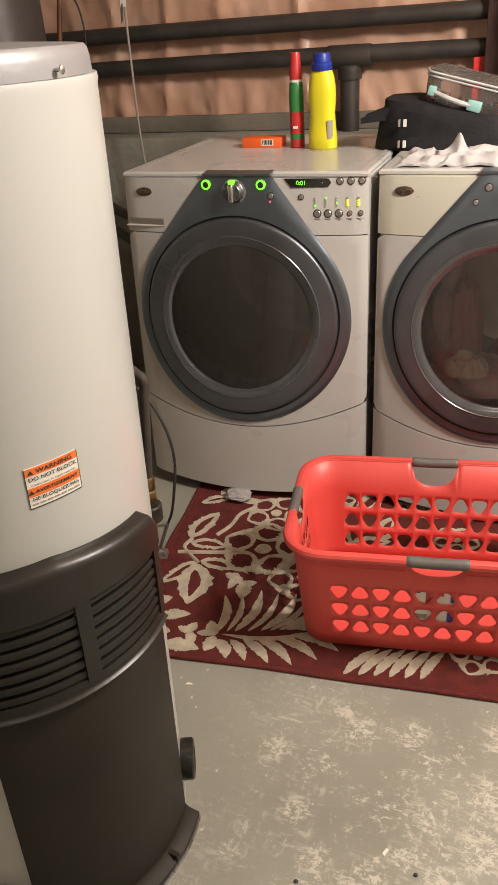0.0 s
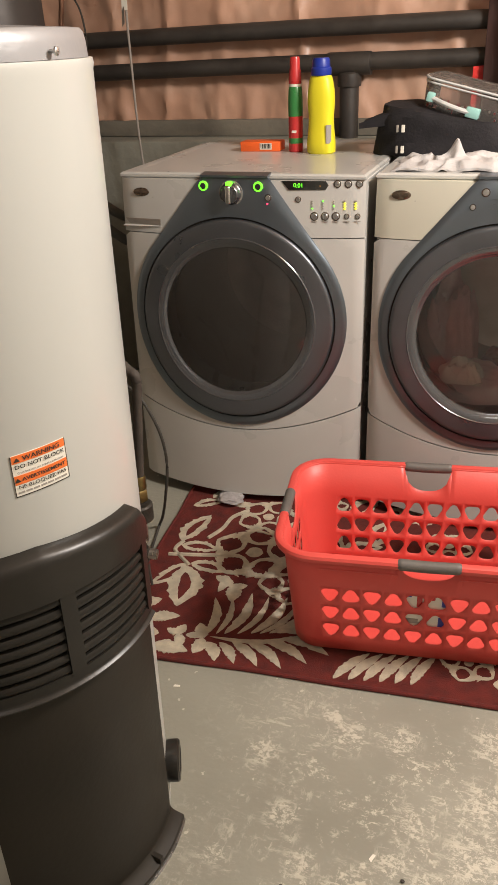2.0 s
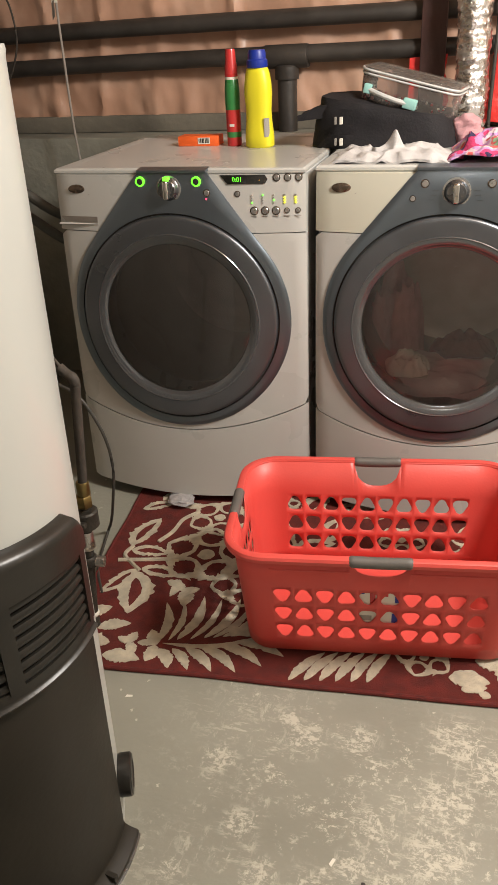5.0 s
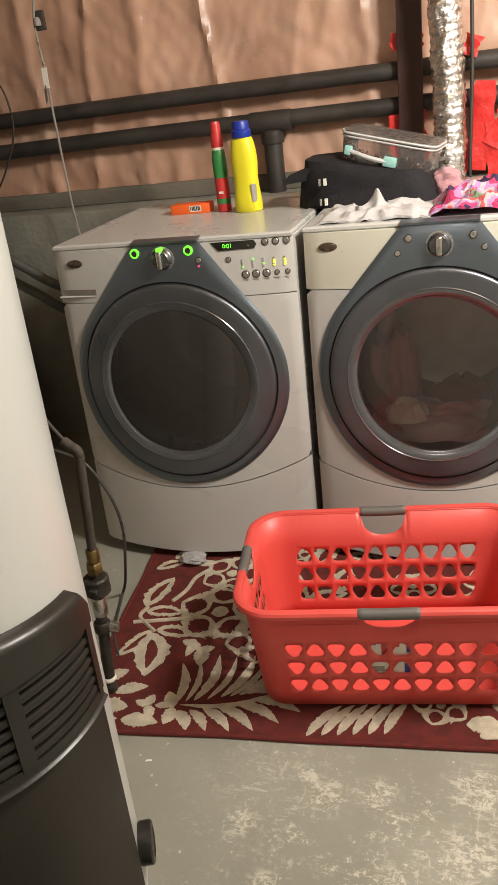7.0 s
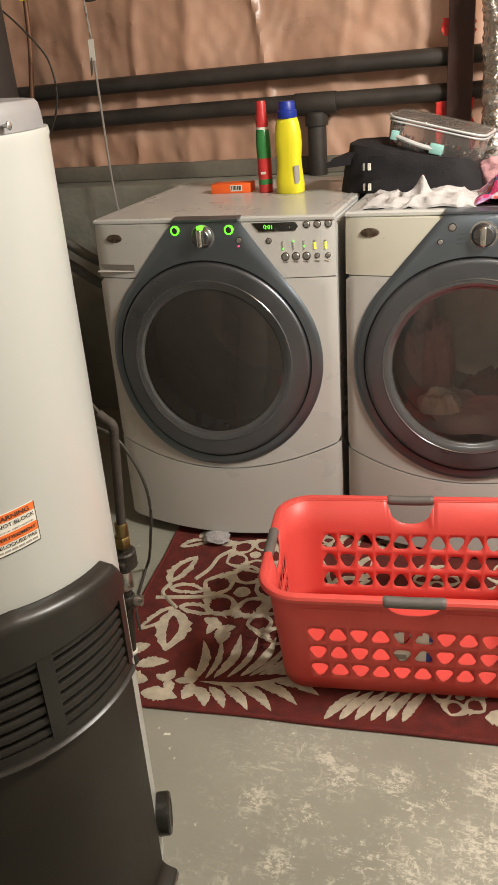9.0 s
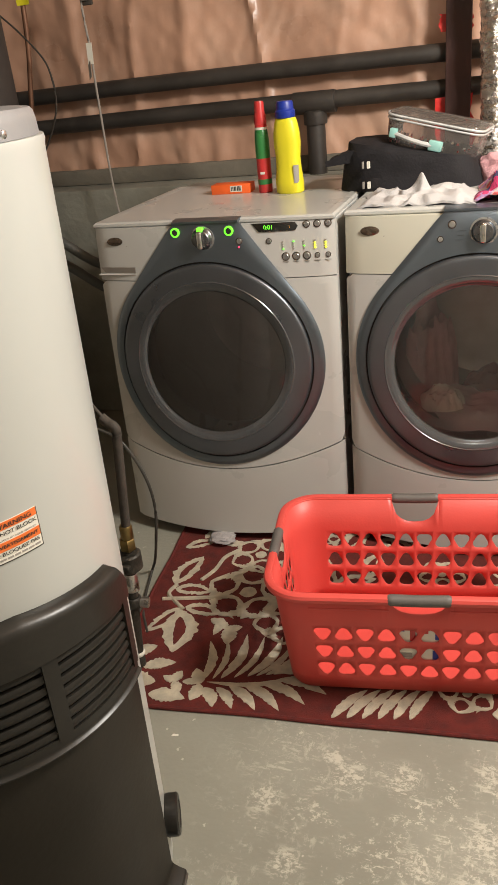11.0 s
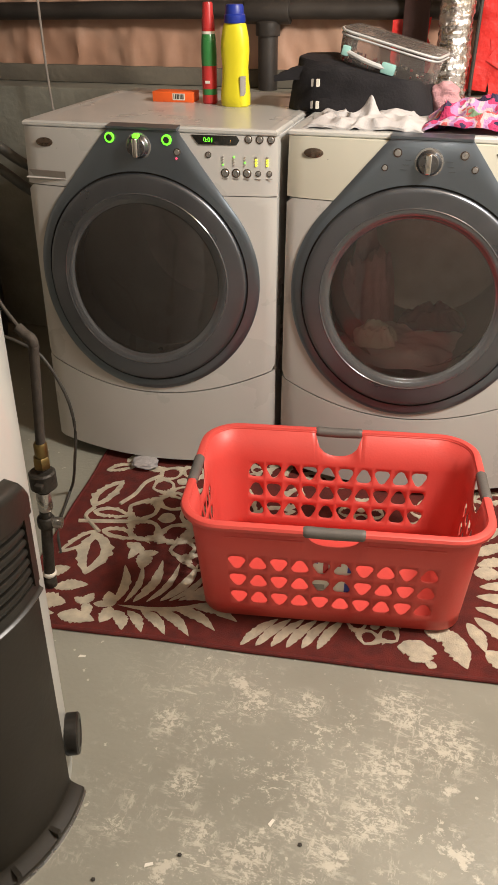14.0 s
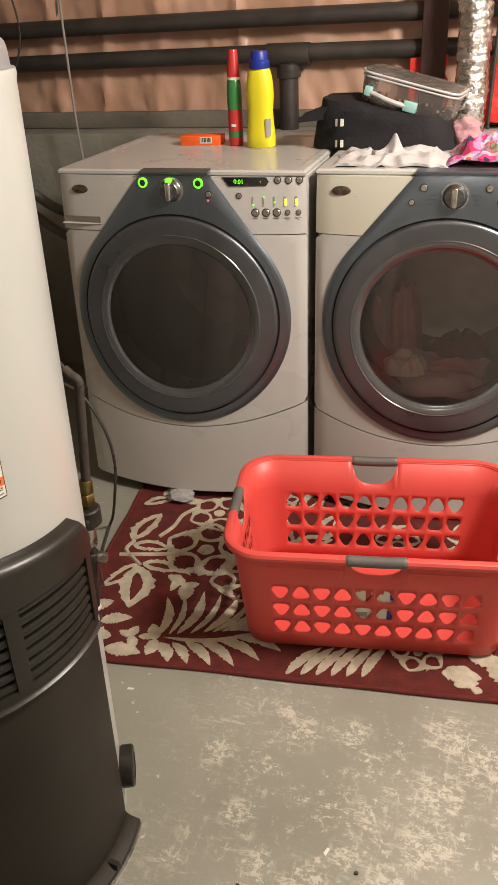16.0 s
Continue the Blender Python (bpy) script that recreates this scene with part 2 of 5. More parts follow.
MAT = dict(
    floor=floor_material(),
    concrete=material("parged_concrete", (0.26, 0.258, 0.215), 0.9, 0, 0.2, 4, 0.4, 40, dirt=0.5, dirt_colour=(0.15, 0.148, 0.122)),
    barrier=material("vapour_barrier", (0.475, 0.275, 0.187), 0.36, 0, 0.2, 4, 0.3, 11, coat=0.25, dirt=0.55, dirt_colour=(0.58, 0.41, 0.31), dirt_scale=3),
    # dark olive that paints the shade below the insulation
    foot_shade=material("shade_strip_olive", (0.16, 0.145, 0.115), 0.9, 0, 0.25, 5, 0.3, 50, dirt=0.6, dirt_colour=(0.09, 0.08, 0.065)),
    wall=material("unseen_wall_grey", (0.45, 0.42, 0.37), 0.9, 0, 0.1, 3, 0.1, 60),
    joist=material("ceiling_wood", (0.3, 0.2, 0.12), 0.85, 0, 0.2, 6, 0.2, 50),
    black_pipe=material("black_abs", (0.034, 0.029, 0.025), 0.5, 0, 0.3, 8, 0.1, 80, dirt=0.4, dirt_colour=(0.07, 0.06, 0.05), dirt_scale=12),
    white=material("machine_enamel", (0.475, 0.473, 0.45), 0.3, 0, 0.04, 4, 0.03, 200, coat=0.2, rough_vary=0.06),
    cream=material("console_plastic", (0.52, 0.51, 0.425), 0.42, 0, 0.03, 5, 0.04, 300, rough_vary=0.05),
    graphite=material("graphite_plastic", (0.18, 0.215, 0.25), 0.33, 0.88, 0.02, 10, 0.02, 300, coat=0.1, rough_vary=0.02),
    door_grey=material("door_ring_grey", (0.16, 0.172, 0.19), 0.36, 0.85, 0.06, 10, 0.03, 300),
    bezel=material("smoked_bezel", (0.18, 0.19, 0.205), 0.2, 0.75, 0.05, 10, coat=0.2, rough_vary=0.04),
    chrome=material("bright_trim", (0.75, 0.74, 0.72), 0.14, 1, 0.03, 10),
    seam=material("dark_gasket", (0.022, 0.02, 0.018), 0.7, 0, 0.2, 20),
    drum=material("drum_steel", (0.35, 0.32, 0.29), 0.4, 0.6, 0.15, 14, 0.1, 60),
    glass=glass_material("smoked_glass", (0.3, 0.27, 0.25), base=0.062),
    dryer_glass=glass_material("dryer_glass", (0.86, 0.8, 0.77), base=0.05),
    badge=material("bronze_badge", (0.16, 0.12, 0.09), 0.28, 0.8, 0.2, 40),
    button=material("silver_button", (0.4, 0.39, 0.37), 0.3, 0.7, 0.08, 30),
    dial=material("dial_silver", (0.2, 0.205, 0.215), 0.25, 0.9, 0.05, 30),
    print_grey=material("grey_print", (0.3, 0.28, 0.25), 0.7, 0, 0.05, 10),
    display=material("display_window", (0.012, 0.012, 0.01), 0.12, 0, 0.1, 10, coat=0.4),
    green=glow("green_light", (0.13, 1.0, 0.03), 1.6),
    yellow_light=glow("yellow_light", (0.9, 0.9, 0.05), 1.2),
    amber=glow("amber_light", (1.0, 0.45, 0.05), 1.2),
    red_light=glow("red_light", (1.0, 0.05, 0.12), 1.6),
    tank=material("tank_enamel", (0.455, 0.466, 0.44), 0.32, 0, 0.02, 1.5, 0.02, 60, coat=0.2, rough_vary=0.01),
    cap_grey=material("cap_grey", (0.24, 0.24, 0.245), 0.38, 0.1, 0.05, 8, 0.05, 60),
    black_plastic=material("black_plastic", (0.016, 0.0145, 0.012), 0.36, 0, 0.2, 10, 0.03, 120, spec=0.4, rough_vary=0.04),
    slat=material("louvre_black", (0.015, 0.0135, 0.011), 0.4, 0, 0.2, 10, 0.03, 120, spec=0.35),
    black_paint=material("black_paint", (0.019, 0.0165, 0.0125), 0.5, 0, 0.25, 5, 0.04, 90, dirt=0.25, dirt_colour=(0.028, 0.022, 0.016), spec=0.25),
    steel=material("screw_steel", (0.55, 0.54, 0.52), 0.3, 1, 0.1, 40),
    label_white=material("label_paper", (0.72, 0.7, 0.62), 0.5, 0, 0.04, 30),
    label_orange=material("label_orange", (0.75, 0.16, 0.03), 0.5, 0, 0.05, 30),
    ink=material("label_ink", (0.03, 0.025, 0.02), 0.6, 0, 0.1, 30),
    basket=material("coral_plastic", (0.64, 0.078, 0.064), 0.42, 0, 0.05, 6, 0.05, 150, rough_vary=0.06),
    grip=material("grey_grip", (0.11, 0.1, 0.092), 0.5, 0, 0.08, 20, 0.1, 200),
    rug=material("rug_red", (0.15, 0.018, 0.0125), 0.95, 0, 0.3, 30, 0.9, 500, rough_vary=0.04),
    rug_edge=material("rug_binding", (0.12, 0.013, 0.01), 0.9, 0, 0.25, 60, 0.6, 400, rough_vary=0.04),
    motif=material("rug_cream", (0.68, 0.61, 0.47), 0.95, 0, 0.18, 40, 0.9, 500, rough_vary=0.04, dirt=0.25, dirt_colour=(0.33, 0.25, 0.17), dirt_scale=9),
    yellow=material("yellow_bottle", (0.76, 0.68, 0.025), 0.35, 0, 0.04, 10),
    blue=material("blue_cap", (0.01, 0.03, 0.27), 0.35, 0, 0.08, 10),
    can_red=material("red_can", (0.5, 0.03, 0.03), 0.3, 0, 0.08, 10, coat=0.2),
    can_green=material("green_band", (0.03, 0.2, 0.05), 0.3, 0, 0.1, 10, coat=0.2),
    orange=material("orange_box", (0.85, 0.13, 0.02), 0.5, 0, 0.05, 20),
    black_cloth=material("black_nylon", (0.014, 0.013, 0.015), 0.8, 0, 0.4, 20, 0.2, 160, spec=0.3),
    towel=material("white_towel", (0.47, 0.455, 0.45), 0.95, 0, 0.06, 30, 0.4, 420, rough_vary=0.03),
    dark_red=material("dark_red_cloth", (0.12, 0.02, 0.02), 0.9, 0, 0.1, 20, 0.3, 150),
    pale_cloth=material("pale_mauve_cloth", (0.68, 0.57, 0.57), 0.8, 0, 0.06, 12, 0.15, 120),
    pink_fluff=material("pink_fluff", (0.52, 0.28, 0.3), 0.95, 0, 0.1, 30, 0.6, 260, rough_vary=0.03),
    vinyl=glass_material("clear_vinyl", (0.9, 0.87, 0.88), 0.045, base=0.13, fine=True),
    piping=material("grey_piping", (0.45, 0.46, 0.45), 0.5, 0, 0.1, 30),
    mint=material("mint_tab", (0.27, 0.52, 0.48), 0.6, 0, 0.06, 30),
    foil=material("duct_foil", (0.72, 0.7, 0.68), 0.22, 1, 0.1, 20, 1.0, 55, rough_vary=0.12),
    tape=material("red_tape", (0.6, 0.025, 0.02), 0.4, 0, 0.2, 14, 0.4, 40),
    post=material("dark_post", (0.05, 0.022, 0.018), 0.7, 0, 0.3, 8, 0.3, 40),
    cable=material("grey_cable", (0.28, 0.25, 0.22), 0.6, 0, 0.1, 20),
    dark_cable=material("dark_cable", (0.04, 0.036, 0.03), 0.6, 0, 0.1, 20),
    hose=material("grey_hose", (0.06, 0.06, 0.052), 0.6, 0, 0.2, 20, 0.3, 90),
    copper=material("copper_pipe", (0.2, 0.1, 0.06), 0.55, 0.5, 0.25, 12),
    old_pipe=material("old_brown_pipe", (0.042, 0.034, 0.027), 0.75, 0.0, 0.3, 18, 0.2, 90, dirt=0.5, dirt_colour=(0.065, 0.053, 0.042), dirt_scale=14),
    iron=material("black_iron", (0.04, 0.035, 0.028), 0.55, 0.4, 0.3, 25, 0.3, 120),
    brass=material("brass_fitting", (0.26, 0.19, 0.075), 0.4, 0.9, 0.2, 30),
    duct_dark=material("dark_steel_tank", (0.06, 0.052, 0.048), 0.5, 0.3, 0.12, 6),
    lint=material("grey_lint", (0.42, 0.4, 0.4), 1.0, 0, 0.2, 60, 0.8, 300),
    tag_blue=material("tag_blue", (0.03, 0.05, 0.3), 0.5, 0, 0.1, 20),
)


def floral_material():
    m = material("floral_fabric", (0.6, 0.1, 0.2), 0.9, 0, 0.05, 20, 0.5, 200)
    nt = m.node_tree
    n, l = nt.nodes, nt.links
    geo, vo, ramp = n.new("ShaderNodeNewGeometry"), n.new("ShaderNodeTexNoise"), n.new("ShaderNodeValToRGB")
    vo.inputs["Scale"].default_value, vo.inputs["Detail"].default_value = 16, 2
    l.new(geo.outputs["Position"], vo.inputs["Vector"])
    l.new(vo.outputs["Fac"], ramp.inputs[0])
    e = ramp.color_ramp.elements
    ramp.color_ramp.interpolation = "CONSTANT"
    e[0].position, e[0].color = 0.0, (0.03, 0.02, 0.06, 1)
    e[1].position, e[1].color = 0.4, (0.5, 0.04, 0.13, 1)
    for p, c in ((0.47, (0.42, 0.22, 0.42, 1)), (0.53, (0.5, 0.38, 0.4, 1)), (0.58, (0.55, 0.1, 0.1, 1)), (0.64, (0.2, 0.32, 0.2, 1))):
        k = e.new(p)
        k.color = c
    l.new(ramp.outputs[0], n["Principled BSDF"].inputs["Base Color"])
    return m


MAT["floral"] = floral_material()


# ---- mesh helpers ----
def link_mesh(name, bm, mat, smooth=True):
    me = bpy.data.meshes.new(name)
    bmesh.ops.recalc_face_normals(bm, faces=bm.faces)
    bm.to_mesh(me)
    bm.free()
    me.materials.append(mat)
    if smooth:
        me.shade_smooth()
        me.set_sharp_from_angle(angle=radians(38))
    return new(name, me)


def part(name, bm, mat, parent, label=""):
    ob = link_mesh(name, bm, mat)
    ob.parent = parent
    return tagged(ob, label)


def thing(name, place, label, category, turn=0.0, group=""):
    e = new(name)
    e.empty_display_size = 0.05
    e.matrix_basis = pose(*place, 0, 0, turn)
    return tagged(e, label, category, group)


def structure(name, bm, mat, label, smooth=False):
    return tagged(link_mesh(name, bm, mat, smooth), label, "", "", "structure")


def box(a, b, bevel=0.0, segments=2, bm=None):
    bm = bm or bmesh.new()
    c = [(x + y) / 2 for x, y in zip(a, b)]
    s = [abs(y - x) for x, y in zip(a, b)]
    r = bmesh.ops.create_cube(bm, size=1, matrix=Matrix.Translation(c) @ Matrix.Diagonal((*s, 1)))
    if bevel:
        edges = list({e for v in r["verts"] for e in v.link_edges})
        bmesh.ops.bevel(bm, geom=edges, offset=bevel, segments=segments, profile=0.5, affect="EDGES")
    return bm


def loft(rings, closed=True, cap=True, bm=None):
    """Quads between rings of points; ends filled where cap."""
    bm = bm or bmesh.new()
    vs = [[bm.verts.new(p) for p in ring] for ring in rings]
    n = len(rings[0])
    for a, b in zip(vs, vs[1:]):
        for i in range(n if closed else n - 1):
            j = (i + 1) % n
            bm.faces.new((a[i], a[j], b[j], b[i]))
    if cap and closed:
        bm.faces.new(vs[0][::-1])
        bm.faces.new(vs[-1])
    return bm


def lathe(profile, n=32, axis="z", bm=None, cap=True, centre=(0, 0, 0)):
    rings = []
    for r, h in profile:
        ring = []
        for k in range(n):
            a = 2 * math.pi * k / n
            u, v = r * math.cos(a), r * math.sin(a)
            p = {"z": (u, v, h), "y": (u, h, v), "x": (h, u, v)}[axis]
            ring.append([c + q for c, q in zip(centre, p)])
        rings.append(ring)
    return loft(rings, True, cap, bm)


def tube(points, radius, sides=10, bm=None, steps=6):
    """A round bar along a smooth curve through the points."""
    pts = [Vector(p) for p in points]
    path = []
    if len(pts) == 2:
        path = pts
    else:
        ext = [2 * pts[0] - pts[1]] + pts + [2 * pts[-1] - pts[-2]]
        for i in range(1, len(ext) - 2):
            p0, p1, p2, p3 = ext[i - 1:i + 3]
            for k in range(steps):
                t = k / steps
                path.append(0.5 * (2 * p1 + (p2 - p0) * t + (2 * p0 - 5 * p1 + 4 * p2 - p3) * t * t + (3 * p1 - p0 - 3 * p2 + p3) * t ** 3))
        path.append(pts[-1])
    rings = []
    up = Vector((0, 0, 1))
    for i, p in enumerate(path):
        d = (path[min(i + 1, len(path) - 1)] - path[max(i - 1, 0)]).normalized()
        side = d.cross(up)
        if side.length < 0.05:
            side = d.cross(Vector((0, 1, 0)))
        side.normalize()
        w = side.cross(d)
        r = radius(i / (len(path) - 1)) if callable(radius) else radius
        rings.append([p + r * (math.cos(a) * side + math.sin(a) * w) for a in [2 * math.pi * k / sides for k in range(sides)]])
    return loft(rings, True, True, bm)


def sheet(f, nu, nv, bm=None):
    """A grid of f(u, v) over the unit square."""
    return loft([[f(u / nu, v / nv) for u in range(nu + 1)] for v in range(nv + 1)], False, False, bm)


def slab(f, g, nu, nv):
    """A closed shell between two sheets f and g."""
    bm = bmesh.new()
    rows = []
    for fn in (f, g):
        rows.append([[bm.verts.new(fn(u / nu, v / nv)) for u in range(nu + 1)] for v in range(nv + 1)])
    for r in rows:
        for v in range(nv):
            for u in range(nu):
                bm.faces.new((r[v][u], r[v][u + 1], r[v + 1][u + 1], r[v + 1][u]))
    a, b = rows
    rim = [(0, u) for u in range(nu)] + [(v, nu) for v in range(nv)] + [(nv, u) for u in range(nu, 0, -1)] + [(v, 0) for v in range(nv, 0, -1)]
    for k, (v, u) in enumerate(rim):
        v2, u2 = rim[(k + 1) % len(rim)]
        bm.faces.new((a[v][u], a[v2][u2], b[v2][u2], b[v][u]))
    return bm


def letters(text, size, align="CENTER", shear=0.0, bold=0.0):
    """A bmesh of flat writing in the xy plane, centred."""
    cu = bpy.data.curves.new("writing", "FONT")
    cu.body, cu.size, cu.align_x, cu.align_y, cu.shear = text, size, align, "CENTER", shear
    cu.offset = bold
    ob = new("writing", cu)
    me = bpy.data.meshes.new_from_object(ob.evaluated_get(bpy.context.evaluated_depsgraph_get()))
    bm = bmesh.new()
    bm.from_mesh(me)
    bpy.data.objects.remove(ob)
    bpy.data.curves.remove(cu)
    bpy.data.meshes.remove(me)
    return bm


# ---- the room ----
X0, X1, Y0, YB, TOP = -1.7, 3.2, -3.6, 0.97, 2.4
structure("floor", box((X0, Y0, -0.1), (X1, YB + 0.1, 0)), MAT["floor"], "grey painted concrete floor, worn and scratched")
# unseen ceiling and three unseen walls, added so that light bounces in a closed room
structure("ceiling", box((X0, Y0, TOP), (X1, YB + 0.1, TOP + 0.1)), MAT["joist"], "unseen plain brown ceiling, added to close the room")
structure("wall_west", box((X0 - 0.1, Y0, 0), (X0, YB + 0.1, TOP)), MAT["wall"], "unseen plain grey wall, added to close the room")
structure("wall_east", box((X1, Y0, 0), (X1 + 0.1, YB + 0.1, TOP)), MAT["wall"], "unseen plain grey wall, added to close the room")
structure("wall_south", box((X0, Y0 - 0.1, 0), (X1, Y0, TOP)), MAT["wall"], "unseen plain grey wall, added to close the room")
structure("wall_north", box((X0, YB, 0.95), (X1, YB + 0.1, TOP)), MAT["joist"], "framed wall behind the insulation")
structure("foundation_ledge", box((X0, 0.8, 0), (X1, YB + 0.1, 0.945), 0.012), MAT["concrete"], "grey parged concrete foundation ledge", True)

# added dark strip: the shadow along the insulation's foot, put in as colour
structure("shade_strip", box((X0, 0.926, 0.9455), (X1, YB - 0.002, 1.004), 0.006), MAT["foot_shade"], "dark strip painted as the shade at the foot of the insulation", True)


def barrier_point(u, v):
    x, z = X0 + (X1 - X0) * u, 0.985 + (TOP - 0.985) * v
    fold = 0.0
    for fx, w, lean in ((-0.82, 0.05, 0.1), (-0.5, 0.03, -0.05), (-0.27, 0.025, 0.12), (-0.05, 0.04, 0.08), (0.22, 0.02, -0.14), (0.5, 0.05, 0.2), (0.75, 0.03, -0.1), (1.4, 0.05, 0.1)):
        d = (x - fx - lean * (z - 1.4) - 0.03 * noise.noise(Vector((fx * 9, 0, z * 4)))) / w
        fold += 0.017 * math.exp(-abs(d) ** 1.5)
    soft = 0.02 * noise.noise(Vector((x * 2.2, 3, z * 1.6))) + 0.012 * noise.noise(Vector((x * 6 + 2.5 * noise.noise(Vector((x * 3, z * 3, 5))), 1, z * 4))) + 0.007 * abs(noise.noise(Vector((x * 9 + z * 5, 2, z * 7)))) + 0.0045 * noise.noise(Vector((x * 20 + 3 * noise.noise(Vector((x * 4, 7, z * 5))), 2, z * 5))) + 0.003 * noise.noise(Vector((x * 40, 2, z * 18)))
    pinch = 0.012 * math.exp(-(((z - 1.24) / 0.05) ** 2))
    return (x, YB - 0.022 - fold - soft + pinch, z)


structure("insulation_sheet", sheet(barrier_point, 420, 110), MAT["barrier"], "wrinkled plastic vapour barrier over pink insulation", True)


def pipe_thing(name, points, radius, mat, label, category="pipe", sides=20, group=""):
    return tagged(link_mesh(name, tube(points, radius, sides), mat), label, category, group)


# two drains along the wall, and the branch that drops to the ledge
for z0, z1 in ((1.272, 1.29), (1.158, 1.188)):
    pipe_thing("drain_pipe", [(X0, 0.895, z0), (0.3, 0.895, (z0 + z1) / 2 + 0.012), (X1, 0.895, z1)], 0.028, MAT["black_pipe"], "black plastic drain pipe running along the insulated wall", group="drain pipes")
branch = thing("branch_pipe", (0.425, 0.892, 0.945), "black plastic branch pipe dropping from a tee", "pipe")
part("pipe", lathe([(0.033, 0), (0.033, 0.19)], 24), MAT["black_pipe"], branch)
part("collar", lathe([(0.04, 0.165), (0.041, 0.17), (0.041, 0.205), (0.036, 0.21)], 24), MAT["black_pipe"], branch)
part("tee", lathe([(0.036, -0.075), (0.037, -0.07), (0.037, 0.07), (0.036, 0.075)], 24, "x", centre=(0, 0, 0.235)), MAT["black_pipe"], branch)
structure("dark_post", box((0.872, 0.835, 0.9), (0.95, 0.862, TOP), 0.004), MAT["post"], "dark stained upright board against the wall", True)


def tape_piece(x, z, w, h, seed, turn):
    rnd = random.Random(seed)
    bm = bmesh.new()
    n = 7
    left = [(-w / 2 + rnd.uniform(-0.008, 0.008), -h / 2 + h * k / n) for k in range(n + 1)]
    right = [(w / 2 + rnd.uniform(-0.008, 0.008), -h / 2 + h * k / n) for k in range(n + 1)]
    rows = []
    for y in (0.0, -0.004):
        rows.append([(bm.verts.new((a[0], y - 0.004 * math.sin(k), a[1])), bm.verts.new((0, y - 0.006 * math.cos(k * 1.3), (a[1] + b[1]) / 2)), bm.verts.new((b[0], y - 0.004 * math.sin(k + 1), b[1]))) for k, (a, b) in enumerate(zip(left, right))])
    for r in rows:
        for p, q in zip(r, r[1:]):
            bm.faces.new((p[0], p[1], q[1], q[0]))
            bm.faces.new((p[1], p[2], q[2], q[1]))
    ob = link_mesh("red_tape", bm, MAT["tape"])
    ob.matrix_basis = pose(x, 0.866, z, 0, turn, 0)
    return tagged(ob, "torn strip of red sheathing tape on the wall", "tape", "red tape strips")


for k, (x, z, w, h, turn) in enumerate(((0.9, 1.375, 0.1, 0.05, 3), (0.9, 1.07, 0.12, 0.19, -4), (1.1, 1.34, 0.05, 0.06, 20), (1.13, 1.1, 0.07, 0.27, 6), (1.2, 1.02, 0.1, 0.2, -8), (1.19, 1.09, 0.06, 0.12, 30))):
    tape_piece(x, z, w, h, k, turn)


# the foil duct that rises behind the dryer
def foil_ring(k, n):
    h = k / n
    x, y, z = 1.04 - 0.05 * h + 0.008 * math.sin(h * 7), 0.715, 0.9 + 1.5 * h
    r = 0.048 + 0.0018 * math.sin(k * 1.7) + 0.0015 * math.sin(k * 0.31)
    ring = []
    for j in range(36):
        a = 2 * math.pi * j / 36
        q = r + 0.005 * noise.noise(Vector((math.cos(a) * 2.5, math.sin(a) * 2.5, k * 0.22))) + 0.003 * noise.noise(Vector((math.cos(a) * 6, math.sin(a) * 6, k * 0.8)))
        ring.append((x + q * math.cos(a), y + q * math.sin(a), z + 0.006 * math.sin(a + 1)))
    return ring


tagged(link_mesh("foil_duct", loft([foil_ring(k, 240) for k in range(241)]), MAT["foil"]), "crinkled silver foil duct rising behind the dryer", "duct")
pipe_thing("black_cable", [(1.105, 0.84, TOP), (1.1, 0.84, 1.6), (1.103, 0.84, 1.3), (1.098, 0.84, 1.0), (1.1, 0.84, 0.945)], 0.006, MAT["dark_cable"], "thin black cable hanging beside the duct", "cable", 8)

# the cord with a paper tag that hangs before the wall
cord = thing("hanging_cord", (-0.3, 0.7, 0.0), "thin grey cord with a white tag, hanging from above", "cord")
part("cord", tube([(0.02, 0, TOP), (0.015, 0, 1.75), (-0.008, 0, 1.57), (-0.004, 0, 1.42), (-0.006, 0, 1.25), (-0.001, 0, 0.9), (0.02, 0.05, 0.6), (0.0, 0.09, 0.3)], 0.0042, 8), MAT["cable"], cord)
part("tag", slab(lambda u, v: (-0.018 + 0.021 * u + 0.004 * v, -0.006, 1.375 + 0.065 * v), lambda u, v: (-0.018 + 0.021 * u + 0.004 * v, -0.0045, 1.375 + 0.065 * v), 2, 3), MAT["label_white"], cord, "white paper tag")
part("tape_end", slab(lambda u, v: (-0.024 + 0.014 * u + 0.004 * v, -0.004 - 0.006 * u, 1.325 + 0.05 * v + 0.012 * u), lambda u, v: (-0.024 + 0.014 * u + 0.004 * v, -0.0025 - 0.006 * u, 1.325 + 0.05 * v + 0.012 * u), 2, 3), MAT["cable"], cord, "loose end of clear tape")

part("outlet_plate", box((-0.012, 0.004, 1.552), (0.026, 0.02, 1.612), 0.004), MAT["old_pipe"], cord, "dark outlet plate")
part("plug", lathe([(0.012, 0), (0.013, 0.004), (0.011, 0.02), (0.006, 0.026)], 16, centre=(0.008, -0.008, 1.565)), MAT["cable"], cord, "grey plug")

